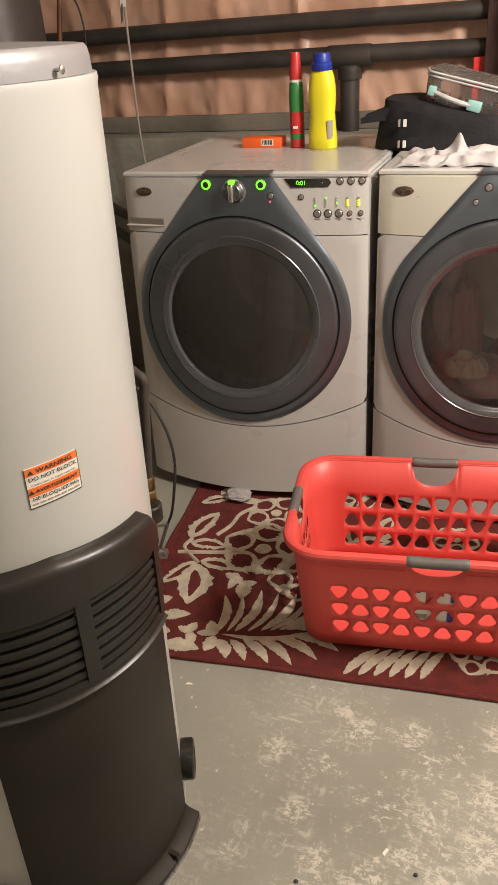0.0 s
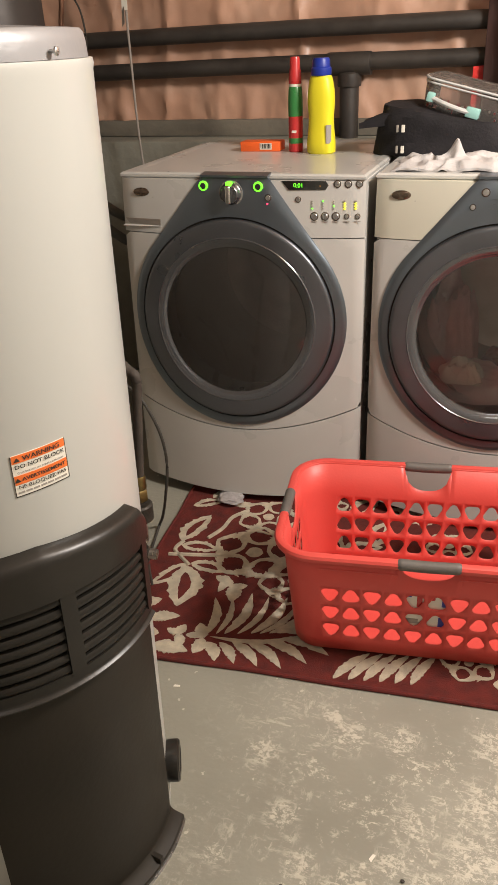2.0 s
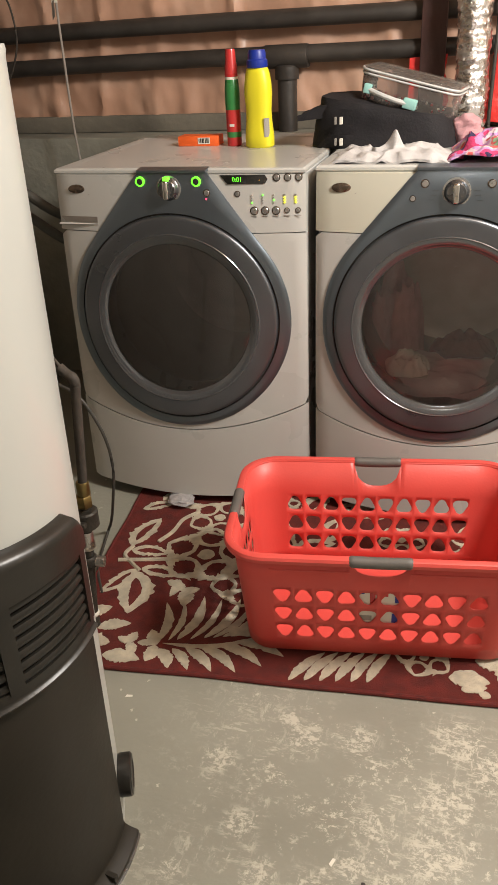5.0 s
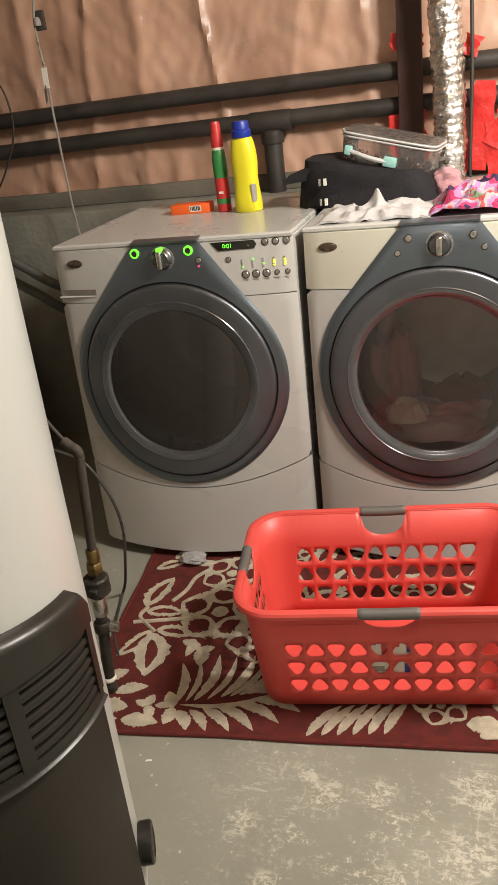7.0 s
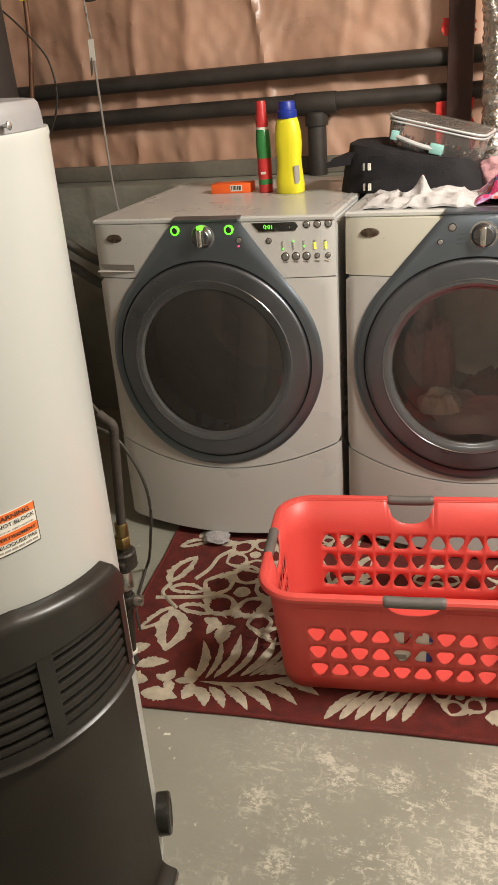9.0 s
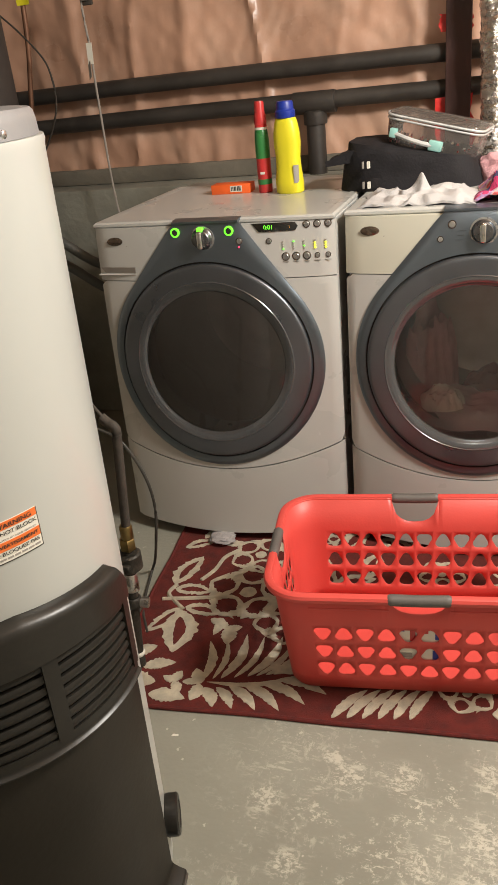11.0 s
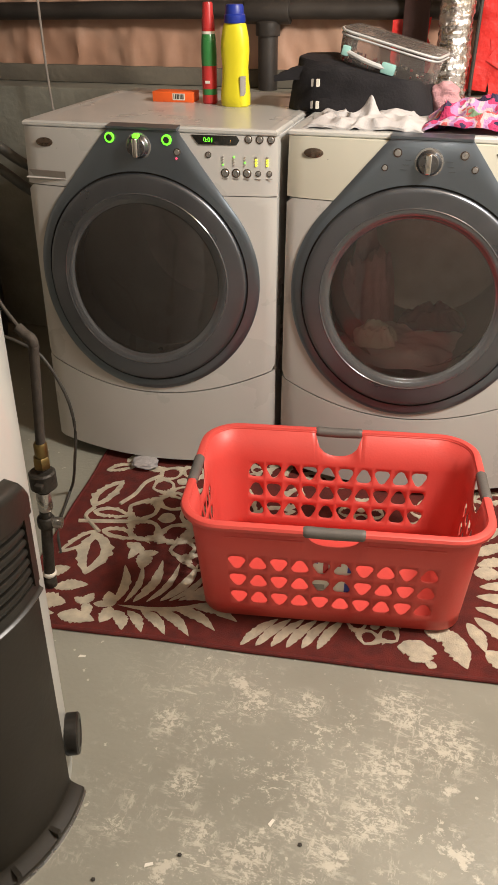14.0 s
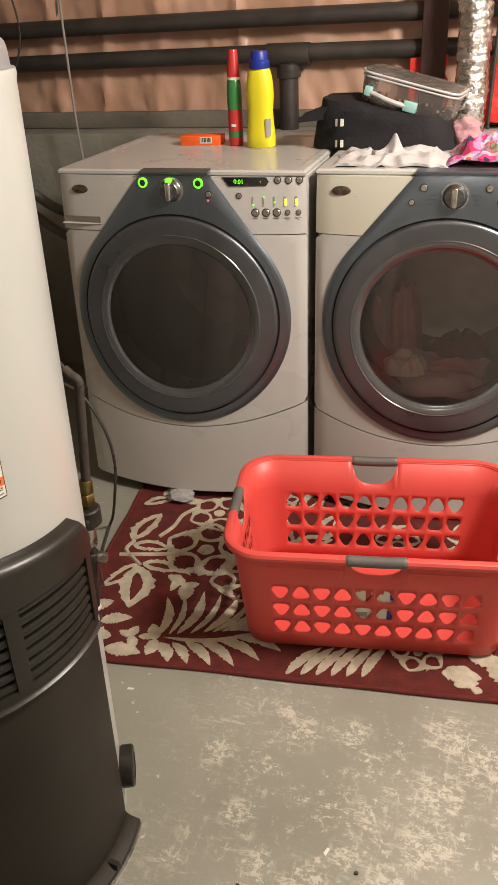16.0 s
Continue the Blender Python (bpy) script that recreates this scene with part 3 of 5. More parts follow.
# pipes and the dark tank in the corner behind the heater
pipe_thing("copper_pipe", [(-0.72, 0.78, 0.0), (-0.7, 0.78, 0.9), (-0.632, 0.78, 1.27), (-0.585, 0.78, 1.59), (-0.56, 0.78, TOP)], 0.009, MAT["copper"], "brown copper water pipe standing against the wall", sides=12)
pipe_thing("brown_cable", [(-0.8, 0.72, 1.66), (-0.65, 0.72, 1.56), (-0.53, 0.72, 1.44), (-0.49, 0.72, 1.36), (-0.495, 0.72, 1.24), (-0.6, 0.76, 1.1), (-0.7, 0.78, 1.0)], 0.0035, MAT["old_pipe"], "brown cable looping down the wall", "cable", 8)
flag = thing("yellow_tag", (-0.575, 0.765, 1.6), "small yellow tag tied to the copper pipe", "tag")
part("card", slab(lambda u, v: (-0.025 + 0.05 * u, 0.004 * math.sin(3 * u), -0.015 + 0.05 * v), lambda u, v: (-0.025 + 0.05 * u, 0.0015 + 0.004 * math.sin(3 * u), -0.015 + 0.05 * v), 5, 3), MAT["yellow"], flag)
tank2 = thing("pressure_tank", (-0.78, 0.56, 0), "dark grey steel tank in the corner", "tank")
part("shell", lathe([(0.17, 0), (0.19, 0.02), (0.2, 0.08), (0.2, 1.9), (0.17, 1.97), (0.08, 2.0)], 40), MAT["duct_dark"], tank2)
part("valve", lathe([(0.016, 0), (0.02, 0.004), (0.02, 0.03), (0.012, 0.04)], 14, "x", centre=(0.14, -0.16, 1.505)), MAT["iron"], tank2)
for z, y in ((0.86, 0.3), (0.76, 0.34)):
    pipe_thing("water_hose", [(-0.42, y, z + 0.06), (-0.3, y - 0.02, z), (-0.18, y + 0.05, z - 0.1), (-0.12, y + 0.3, z - 0.12), (-0.1, y + 0.52, z)], 0.016, MAT["hose"], "black rubber water hose behind the washer", "hose", 10, "water hoses")


# ---- the washer and the dryer ----
MW, MH, CX, CZ, DX = 0.686, 0.965, 0.343, 0.578, 0.334


def front(x, z):
    """How far the bowed front of a machine stands at x, z."""
    d = (x - CX) / CX
    h = max(0.0, 1 - z / MH)
    bow = (0.02 + 0.045 * h) * (1 - d * d) + 0.025 * math.sqrt(h) * (1 - d)
    edge = max(0.0, (abs(x - CX) - 0.327) / 0.016)
    return -bow + 0.008 * edge * edge


def teardrop(a):
    """Radius of the dark surround at the angle a from straight up: a circle and two top corners, drawn tight."""
    a = (a + math.pi) % (2 * math.pi) - math.pi
    r, top = 0.312, MH - 0.004 - CZ
    reach = CX + math.copysign(0.094, a) - DX
    a, reach = abs(a), abs(reach)
    corner = math.atan2(reach, top)
    tangent = corner + math.acos(r / math.hypot(reach, top))
    if a < corner:
        return top / math.cos(a)
    return r / math.cos(a - tangent) if a < tangent else r


def seam_z(x):
    d = (x - CX) / CX
    return 0.25 + 0.074 * d * d + 0.006 * d


def disc_patch(x, z, r_in, r_out, y0, y1, n=28):
    """A ring or disc that faces the room, standing on the bowed front."""
    prof = [(r_in, y0), (r_in, y1), (r_out * 0.94 + r_in * 0.06, y1), (r_out, y1 + (y0 - y1) * 0.25), (r_out, y0)] if r_in else [(0.0004, y1), (r_out * 0.85, y1), (r_out, y1 + (y0 - y1) * 0.3), (r_out, y0)]
    return lathe(prof, n, "y", cap=not r_in, centre=(x, front(x, z), z))


def polar(inner, outer, levels, proud, n=120):
    rings = []
    for k in range(levels + 1):
        t = k / levels
        ring = []
        for j in range(n):
            a = 2 * math.pi * j / n
            r = inner(a) * (1 - t) + outer(a) * t
            x, z = DX + r * math.sin(a), CZ + r * math.cos(a)
            ring.append((x, front(x, z) - proud(t), z))
        rings.append(ring)
    return rings


def box_edge(a):
    """Radius out to the edge of the main front panel."""
    s, c = math.sin(a), math.cos(a)
    r = 9.0
    if abs(s) > 1e-6:
        r = min(r, (MW - DX if s > 0 else DX) / abs(s))
    if c > 1e-6:
        r = min(r, (0.808 - CZ) / c)
    if c < -1e-6:
        lo, hi = 0.2, r
        if CZ + hi * c < seam_z(DX + hi * s) + 0.002:
            for _ in range(30):
                mid = (lo + hi) / 2
                if CZ + mid * c < seam_z(DX + mid * s) + 0.002:
                    hi = mid
                else:
                    lo = mid
            r = lo
    return r


def strip(x0, x1, zlo, zhi, nu, nv, depth=0.02):
    f = lambda u, v: (x0 + (x1 - x0) * u, front(x0 + (x1 - x0) * u, zlo(x0 + (x1 - x0) * u) * (1 - v) + zhi(x0 + (x1 - x0) * u) * v), zlo(x0 + (x1 - x0) * u) * (1 - v) + zhi(x0 + (x1 - x0) * u) * v)
    g = lambda u, v: (f(u, v)[0], f(u, v)[1] + depth, f(u, v)[2])
    return slab(f, g, nu, nv)


def machine(name, place, label, washer):
    m = thing(name, place, label, "washer" if washer else "dryer", 0 if washer else 0)
    case = bmesh.new()
    box((0.0015, 0.016, 0.03), (MW - 0.0015, 0.74, 0.953), 0.003, 1, case)
    hole = [f for f in case.faces if f.normal.y < -0.9]
    bmesh.ops.delete(case, geom=hole, context="FACES")
    part("cabinet", case, MAT["white"], m)
    # main panel round the door hole
    rings = polar(lambda a: 0.215, box_edge, 10, lambda t: 0)
    rings = [[(x, y + 0.02, z) for x, y, z in rings[0]]] + rings + [[(x, max(y + 0.02, 0.02), z) for x, y, z in rings[-1]]]
    part("front_panel", loft(rings, True, False), MAT["white"], m)
    part("toe_panel", strip(0.0, MW, lambda x: 0.045 - 0.012 * (1 - ((x - CX) / CX) ** 2), lambda x: seam_z(x) - 0.002, 30, 6), MAT["white"], m)
    part("console", strip(0.0, MW, lambda x: 0.8105, lambda x: 0.952, 30, 5), MAT["cream"] if not washer else MAT["white"], m)
    part("door_gasket", loft(polar(lambda a: 0.262, lambda a: 0.298, 2, lambda t: 0.003), True, False), MAT["seam"], m)
    # lid with a shallow tray
    lid = bmesh.new()
    ring = lambda i, z: [(i + (0.012 if (sx, sy) else 0) * 0 + sx * (MW - 2 * i), -0.004 + i + sy * (0.606 - 2 * i), z) for sx, sy in ((0, 0), (1, 0), (1, 1), (0, 1))]
    loft([ring(0.002, 0.953), ring(-0.001, 0.956), ring(-0.001, 0.962), ring(0.004, 0.9665), ring(0.022, 0.9675), ring(0.028, 0.965), ring(0.034, 0.9645)], True, True, lid)
    part("lid", lid, MAT["white"], m)
    back = box((0.003, 0.604, 0.93), (MW - 0.003, 0.738, 0.958), 0.006)
    part("rear_top", back, MAT["white"], m)
    for x in (0.06, MW - 0.06):
        for y in (0.08, 0.66):
            part("foot", lathe([(0.022, 0), (0.024, 0.004), (0.024, 0.014), (0.01, 0.018), (0.01, 0.034)], 16, centre=(x, y, 0)), MAT["seam"], m)
    # dark surround, door and window
    sr = polar(lambda a: 0.284, teardrop, 10, lambda t: 0.009 - 0.0055 * max(0.0, (t - 0.5) / 0.5) ** 2)
    sr = [[(x, y + 0.012, z) for x, y, z in sr[0]]] + sr + [[(x, y + 0.0075, z) for x, y, z in sr[-1]]]
    part("surround", loft(sr, True, False), MAT["graphite"], m, "graphite door surround")
    wrap = slab(lambda u, v: (CX - 0.094 + 0.188 * u, front(CX, 0.96) - 0.008 + 0.034 * v, 0.9655 + 0.004 * v), lambda u, v: (CX - 0.094 + 0.188 * u, front(CX, 0.96) - 0.008 + 0.034 * v, 0.96 + 0.002 * v), 6, 3)
    part("surround_lip", wrap, MAT["graphite"], m)
    door = part("door", bmesh.new(), MAT["door_grey"], m, "round grey door with a dark glass window")
    prof = [(0.279, -0.002), (0.279, 0.011), (0.2775, 0.0145), (0.274, 0.0165), (0.268, 0.0168), (0.25, 0.0158), (0.2325, 0.0152)]

    def ring_of(profile):
        out = []
        for r, p in profile:
            row = []
            for j in range(120):
                a = 2 * math.pi * j / 120
                x, z = DX + r * math.sin(a), CZ + r * math.cos(a)
                row.append((x, front(x, z) - p, z))
            out.append(row)
        return out

    bm = loft(ring_of(prof), True, False)
    bm.to_mesh(door.data)
    bm.free()
    door.data.shade_smooth()
    part("trim_ring", loft(ring_of([(0.2325, 0.0152), (0.2315, 0.0162), (0.23, 0.0162), (0.229, 0.0152)]), True, False), MAT["bezel"], door, "thin bright edge of the door")
    part("bezel", loft(ring_of([(0.229, 0.0152), (0.223, 0.0145), (0.2165, 0.0125), (0.2115, 0.0095), (0.2085, 0.007), (0.204, 0.0055)]), True, False), MAT["bezel"], door)
    dome = ring_of([(0.206, 0.0066), (0.19, 0.0085), (0.16, 0.0105), (0.12, 0.0125), (0.07, 0.014), (0.02, 0.0145), (0.0004, 0.0145)])
    part("window", loft(dome, True, False), MAT["glass"] if washer else MAT["dryer_glass"], door, "dark glass window")
    drum = lathe([(0.216, 0.02), (0.235, 0.06), (0.24, 0.5), (0.2, 0.52), (0.002, 0.52)], 48, "y", centre=(DX, 0, CZ), cap=False)
    for face in drum.faces:
        face.normal_flip()
    part("drum", drum, MAT["drum"], m)
    # badge and mark
    bx = 0.066
    bz = 0.917
    badge = lathe([(0.0004, -0.004), (0.8, -0.004), (0.95, -0.0025), (1.0, 0.001)], 28, "y")
    bmesh.ops.scale(badge, vec=(0.025, 1, 0.0115), verts=badge.verts)
    bmesh.ops.translate(badge, vec=(bx, front(bx, bz), bz), verts=badge.verts)
    part("badge", badge, MAT["badge"], m, "oval bronze badge")
    part("mark", box((bx + 0.034, front(bx + 0.04, bz) - 0.0012, bz - 0.024), (bx + 0.048, front(bx + 0.04, bz) + 0.002, bz - 0.012)), MAT["print_grey"], m)
    # dial
    kx, kz = (CX - 0.005, 0.922) if washer else (CX, 0.912)
    ky = front(kx, kz) - 0.009
    dial = part("dial", lathe([(0.029, 0.0), (0.029, -0.004), (0.026, -0.007), (0.025, -0.014), (0.022, -0.017), (0.0005, -0.018)], 36, "y", centre=(kx, ky, kz)), MAT["dial"], m, "silver program dial")
    part("pointer", box((kx - 0.0075, ky - 0.029, kz - 0.0235), (kx + 0.0075, ky - 0.014, kz + 0.0235), 0.005, 3), MAT["chrome"], dial)
    part("dial_bed", lathe([(0.033, 0.001), (0.033, -0.002), (0.03, -0.0025)], 36, "y", centre=(kx, ky, kz)), MAT["button"], m)

    def button(x, z, r, h=0.0035, mat="button"):
        b = part("button", disc_patch(x, z, 0, r, -0.007 if abs(x - CX) < 0.13 else 0.001, -0.009 - h if abs(x - CX) < 0.13 else -h, 20), MAT[mat], m)
        part("button_ring", disc_patch(x, z, r * 1.02, r * 1.28, -0.007 if abs(x - CX) < 0.13 else 0.001, -0.0105 if abs(x - CX) < 0.13 else -0.002, 20), MAT["badge"], b)

    def lamp(x, z, r, mat, dx=0.0):
        part("indicator", box((x - r, front(x, z) - 0.003, z - r * 0.7), (x + r, front(x, z) + 0.001, z + r * 0.7)), MAT[mat], m)

    # display window
    zc, x0, x1 = (0.9415, 0.482, 0.594) if washer else (0.924, 0.5, 0.612)

    def disp(u, v, y):
        x = x0 + (x1 - x0) * u
        h = 0.0105 * math.sqrt(max(0.0, 1 - max(0.0, (u - 0.92) / 0.08) ** 2))
        z = zc - h + 2 * h * v
        return (x + 0.02 * (1 - u) * (0.5 - v) * (1 if u < 0.5 else 0), front(x, z) - y, z)

    if washer:
        for x in (CX - 0.084, CX + 0.069):
            part("light_ring", disc_patch(x, 0.939, 0.0085, 0.0125, -0.006, -0.0115), MAT["green"], m, "glowing green ring light")
            part("button", disc_patch(x, 0.939, 0, 0.0083, -0.006, -0.013, 20), MAT["seam"], m)
        part("dial_light", box((kx - 0.008, ky - 0.0195, kz + 0.02), (kx + 0.008, ky - 0.004, kz + 0.031), 0.002), MAT["green"], dial, "green glow on the dial")
        button(CX + 0.096, 0.912, 0.007)
        x = CX + 0.094
        part("indicator", disc_patch(x, 0.897, 0, 0.0025, -0.006, -0.0115, 12), MAT["red_light"], m, "small red light")
        win = part("display", slab(lambda u, v: disp(u, v, 0.002), lambda u, v: disp(u, v, -0.002), 16, 4), MAT["display"], m, "black display reading 0:01 in green")
        for s, size, sx, mat in (("0:01", 0.0155, 0.517, "green"), (":", 0.0095, 0.573, "amber")):
            bm = letters(s, size)
            bmesh.ops.transform(bm, matrix=pose(sx, front(sx, zc) - 0.0032, zc, 90, 0, 0), verts=bm.verts)
            part("digits", bm, MAT[mat], win)
        for x in (0.616, 0.6435, 0.671):
            button(x, 0.945, 0.0075)
        for k, x in enumerate((0.545, 0.5725, 0.6, 0.6275, 0.655)):
            button(x + 0.013, 0.8655, 0.0085 if k < 3 else 0.0055)
            for j in range(4):
                on = (k, j) in ((0, 0), (1, 3), (2, 1), (3, 0), (3, 1), (3, 2), (4, 0), (4, 1), (4, 2))
                lamp(x + 0.008, 0.885 + 0.0062 * j, 0.0024 if k > 2 else 0.0016, ("yellow_light" if k > 2 else "green") if on else "print_grey")
            part("caption", box((x + 0.005, front(x, 0.85) - 0.0008, 0.8525), (x + 0.021, front(x, 0.85) + 0.001, 0.8538)), MAT["print_grey"], m)
        button(0.516, 0.907, 0.006)
        # drawer pull
        pull = slab(lambda u, v: (0.006 + 0.125 * u - 0.02 * v * (u > 0.9), front(0.07, 0.84) - 0.004 - 0.003 * math.sin(math.pi * v), 0.826 + 0.004 * v), lambda u, v: (0.006 + 0.125 * u, front(0.07, 0.84) + 0.004, 0.825 + 0.005 * v), 10, 4)
        part("drawer_lip", pull, MAT["white"], m)
        part("drawer_recess", slab(lambda u, v: (0.022 + 0.1 * u - 0.012 * v * (1 - u), front(0.022 + 0.1 * u, 0.84) - 0.0015, 0.8315 + 0.016 * v), lambda u, v: (0.022 + 0.1 * u, front(0.022 + 0.1 * u, 0.84) + 0.003, 0.8315 + 0.016 * v), 10, 2), MAT["drum"], m)
    else:
        part("display", slab(lambda u, v: disp(u, v, 0.002), lambda u, v: disp(u, v, -0.002), 16, 4), MAT["display"], m, "dark unlit display window")
        for x, z, r in ((CX - 0.074, 0.93, 0.008), (CX - 0.101, 0.896, 0.006), (CX + 0.078, 0.93, 0.008), (CX + 0.105, 0.9, 0.0065)):
            button(x, z, r)
        for side in (-1, 1):
            for k in range(3):
                x = CX + side * (0.047 + 0.004 * k)
                z = 0.915 - 0.011 * k
                part("caption", box((x - 0.009, front(x, z) - 0.0105, z), (x + 0.006, front(x, z) - 0.006, z + 0.0006)), MAT["door_grey"], m)
    return m


machine("washing_machine", (0, 0, 0), "off-white front-loading washer with a running green display", True)
machine("clothes_dryer", (0.708, 0.032, 0), "off-white front-loading dryer with laundry behind its window", False)


# laundry seen through the dryer's window
def heap(name, cx, cy, z0, a, b, h, mat, label, seed, category="laundry"):
    def f(u, v):
        x, y = (u - 0.5) * 2, (v - 0.5) * 2
        d = min(1.0, math.hypot(x, y))
        e = math.sqrt(max(0.0, 1 - d * d))
        nz = noise.noise(Vector((x * 2.2 + seed, y * 2.2, seed))) + 0.5 * noise.noise(Vector((x * 5 + seed, y * 5, seed)))
        k = 1 + 0.12 * noise.noise(Vector((x * 3, y * 3, seed + 5)))
        return (cx + a * x * k, cy + b * y * k, z0 + h * (e ** 0.8) * (1 + 0.55 * nz) + 0.004)
    bm = slab(f, lambda u, v: (cx + a * (u - 0.5) * 1.6, cy + b * (v - 0.5) * 1.6, z0), 36, 28)
    return tagged(link_mesh(name, bm, MAT[mat]), label, category)


heap("pale_laundry", 1.03, 0.2, 0.345, 0.2, 0.14, 0.05, "pale_cloth", "pale mauve washing lying flat in the dryer drum", 3.0)
heap("white_laundry", 0.945, 0.13, 0.39, 0.062, 0.05, 0.05, "label_white", "folded white cloth on the washing in the dryer", 8.0)
heap("pink_laundry", 0.885, 0.33, 0.36, 0.085, 0.09, 0.24, "pink_fluff", "pink washing heaped in the dryer drum", 8.0)
heap("red_laundry", 1.09, 0.3, 0.37, 0.1, 0.06, 0.07, "dark_red", "dark red garment in the dryer drum", 5.0)


# ---- the water heater ----
HX, HY, HR = 0.356, -1.211, 0.2435
heater = thing("water_heater", (HX, HY, 0), "white cylindrical water heater with a black air intake grille", "water heater")
heater.matrix_basis = pose(HX, HY, 0) @ Matrix.Rotation(radians(0.8), 4, Vector((-0.7, 0.71, 0))) @ Matrix.Rotation(radians(0.35), 4, Vector((0, 1, 0))) @ Matrix.Diagonal((1, 1, 1.01, 1))


def wrap(phi, r, z):
    return (r * math.cos(radians(phi)), r * math.sin(radians(phi)), z)


def curved(p0, p1, zlo, zhi, r0, r1, nu=40, nv=4):
    f = lambda r: (lambda u, v: wrap(p0 + (p1 - p0) * u, r(v) if callable(r) else r, zlo(p0 + (p1 - p0) * u) * (1 - v) + zhi(p0 + (p1 - p0) * u) * v))
    return slab(f(r1), f(r0), nu, nv)


const = lambda c: (lambda p: c)
part("jacket", lathe([(HR - 0.015, 0.0), (HR, 0.004), (HR, 0.02), (HR, 1.255), (HR + 0.0015, 1.262), (HR + 0.0005, 1.268), (HR - 0.01, 1.2685)], 96), MAT["tank"], heater)
cap = part("top_cap", lathe([(HR - 0.0045, 1.2686), (HR - 0.0055, 1.285), (HR - 0.0075, 1.2945), (HR - 0.011, 1.2985), (HR - 0.02, 1.2995), (0.15, 1.303), (0.002, 1.305)], 96), MAT["cap_grey"], heater, "grey metal top cap")
sx = wrap(-2, HR - 0.006, 1.2765)
screw = lathe([(0.0022, 0.0), (0.0022, 0.007), (0.0045, 0.0075), (0.0045, 0.0095), (0.002, 0.0105)], 14, "x")
bmesh.ops.transform(screw, matrix=Matrix.Translation(sx) @ pose(0, 0, 0, 0, 0, 2), verts=screw.verts)
part("screw", screw, MAT["steel"], cap, "steel screw")
P0, P1, P2, LIP = -64.0, 9.5, 13.0, 0.506
top_edge = lambda p: 0.733 - 0.0006 * max(-33.0, p) - 0.0198 - 0.022 * max(0.0, (abs(p - (P0 + P1) / 2) - (P1 - P0) / 2 + 4.5) / 4.5) ** 2.2
part("lower_panel", curved(P0 + 1, P2 - 1, const(0.03), const(LIP), HR - 0.002, HR + 0.008, 48, 2), MAT["black_paint"], heater, "black lower access panel")
def flange(u, v, out):
    z = 0.002 + 0.036 * v
    t = min(1.0, max(0.0, (v - 0.4) / 0.6))
    return wrap(P0 + (P2 - P0) * u, HR + (0.031 - 0.024 * (1 - (1 - t) ** 1.8) if out else 0.001), z)


part("foot_flange", slab(lambda u, v: flange(u, v, True), lambda u, v: flange(u, v, False), 48, 12), MAT["black_paint"], heater)
for p in (-44.0, -27.0, -8.0):
    part("flange_tab", curved(p - 0.9, p + 0.9, const(0.016), const(0.03), HR + 0.01, HR + 0.031, 6, 3), MAT["black_paint"], heater)
part("flange_edge", curved(P0, P2, const(0.0), const(0.006), HR + 0.022, HR + 0.0345, 48, 1), MAT["steel"], heater, "worn pale edge of the base")
grille = part("grille", curved(P0 + 1, P1 - 1, const(LIP), top_edge, HR - 0.002, HR + 0.0015, 48, 3), MAT["slat"], heater, "black louvred combustion air grille")
SL0, SL1 = 0.526, 0.66
slot_top = lambda p: SL1 - 0.014 * max(0.0, (p + 30) / 38) ** 2
hood = slab(lambda u, v: wrap(P0 + (P1 - P0) * u, HR + 0.022 * math.sqrt(max(0.0, 1 - max(0.0, (v - 0.7) / 0.3) ** 2.2)) + 0.001, slot_top(P0 + (P1 - P0) * u) * (1 - v) + top_edge(P0 + (P1 - P0) * u) * v), lambda u, v: wrap(P0 + (P1 - P0) * u, HR - 0.002, slot_top(P0 + (P1 - P0) * u) * (1 - v) + top_edge(P0 + (P1 - P0) * u) * v), 64, 14)
part("hood", hood, MAT["black_plastic"], grille)
part("lip", slab(lambda u, v: wrap(P0 + (P1 - P0) * u, HR + 0.0175 + 0.006 * math.sin(math.pi * min(1, v * 3)) * (v < 0.34), LIP - 0.004 + (SL0 - LIP + 0.006) * v), lambda u, v: wrap(P0 + (P1 - P0) * u, HR - 0.002, LIP - 0.004 + (SL0 - LIP + 0.006) * v), 64, 10), MAT["black_plastic"], grille)
for a, b in ((P0, P0 + 4), (-30.2, -25.2), (P1 - 3.5, P1)):
    part("mullion", curved(a, b, const(SL0 - 0.002), lambda p: slot_top(p) + 0.003, HR - 0.002, HR + 0.0195, 8, 2), MAT["black_plastic"], grille)
for a, b in ((P0 + 4, -30.2), (-25.2, P1 - 3.5)):
    for k in range(7):
        t = (k + 0.5) / 7

        def slat(u, v, out):
            p = a - 0.3 + (b - a + 0.6) * u
            pitch = (slot_top(p) - SL0) / 7
            z = SL0 + pitch * (k + 0.5) + pitch * 0.7 * (v - 0.5)
            return wrap(p, HR + (0.0125 + 0.0045 * math.sin(math.pi * (0.15 + 0.7 * v)) if out else 0.004), z)

        part("slat", slab(lambda u, v: slat(u, v, True), lambda u, v: slat(u, v, False), 20, 4), MAT["slat"], grille)
for p in (24.0, -73.0):
    kn = lathe([(0.036, -0.004), (0.038, 0.0), (0.038, 0.018), (0.035, 0.021), (0.026, 0.022), (0.024, 0.02), (0.001, 0.02)], 30, "x")
    bmesh.ops.transform(kn, matrix=Matrix.Translation(wrap(p, HR + 0.003, 0.1)) @ pose(0, 0, 0, 0, 0, p), verts=kn.verts)
    part("port_cover", kn, MAT["black_plastic"], heater, "round black plastic port cover")
part("jacket_seam", curved(-51.6, -51.0, const(0.55), const(1.25), HR - 0.002, HR + 0.0015, 2, 8), MAT["tank"], heater)

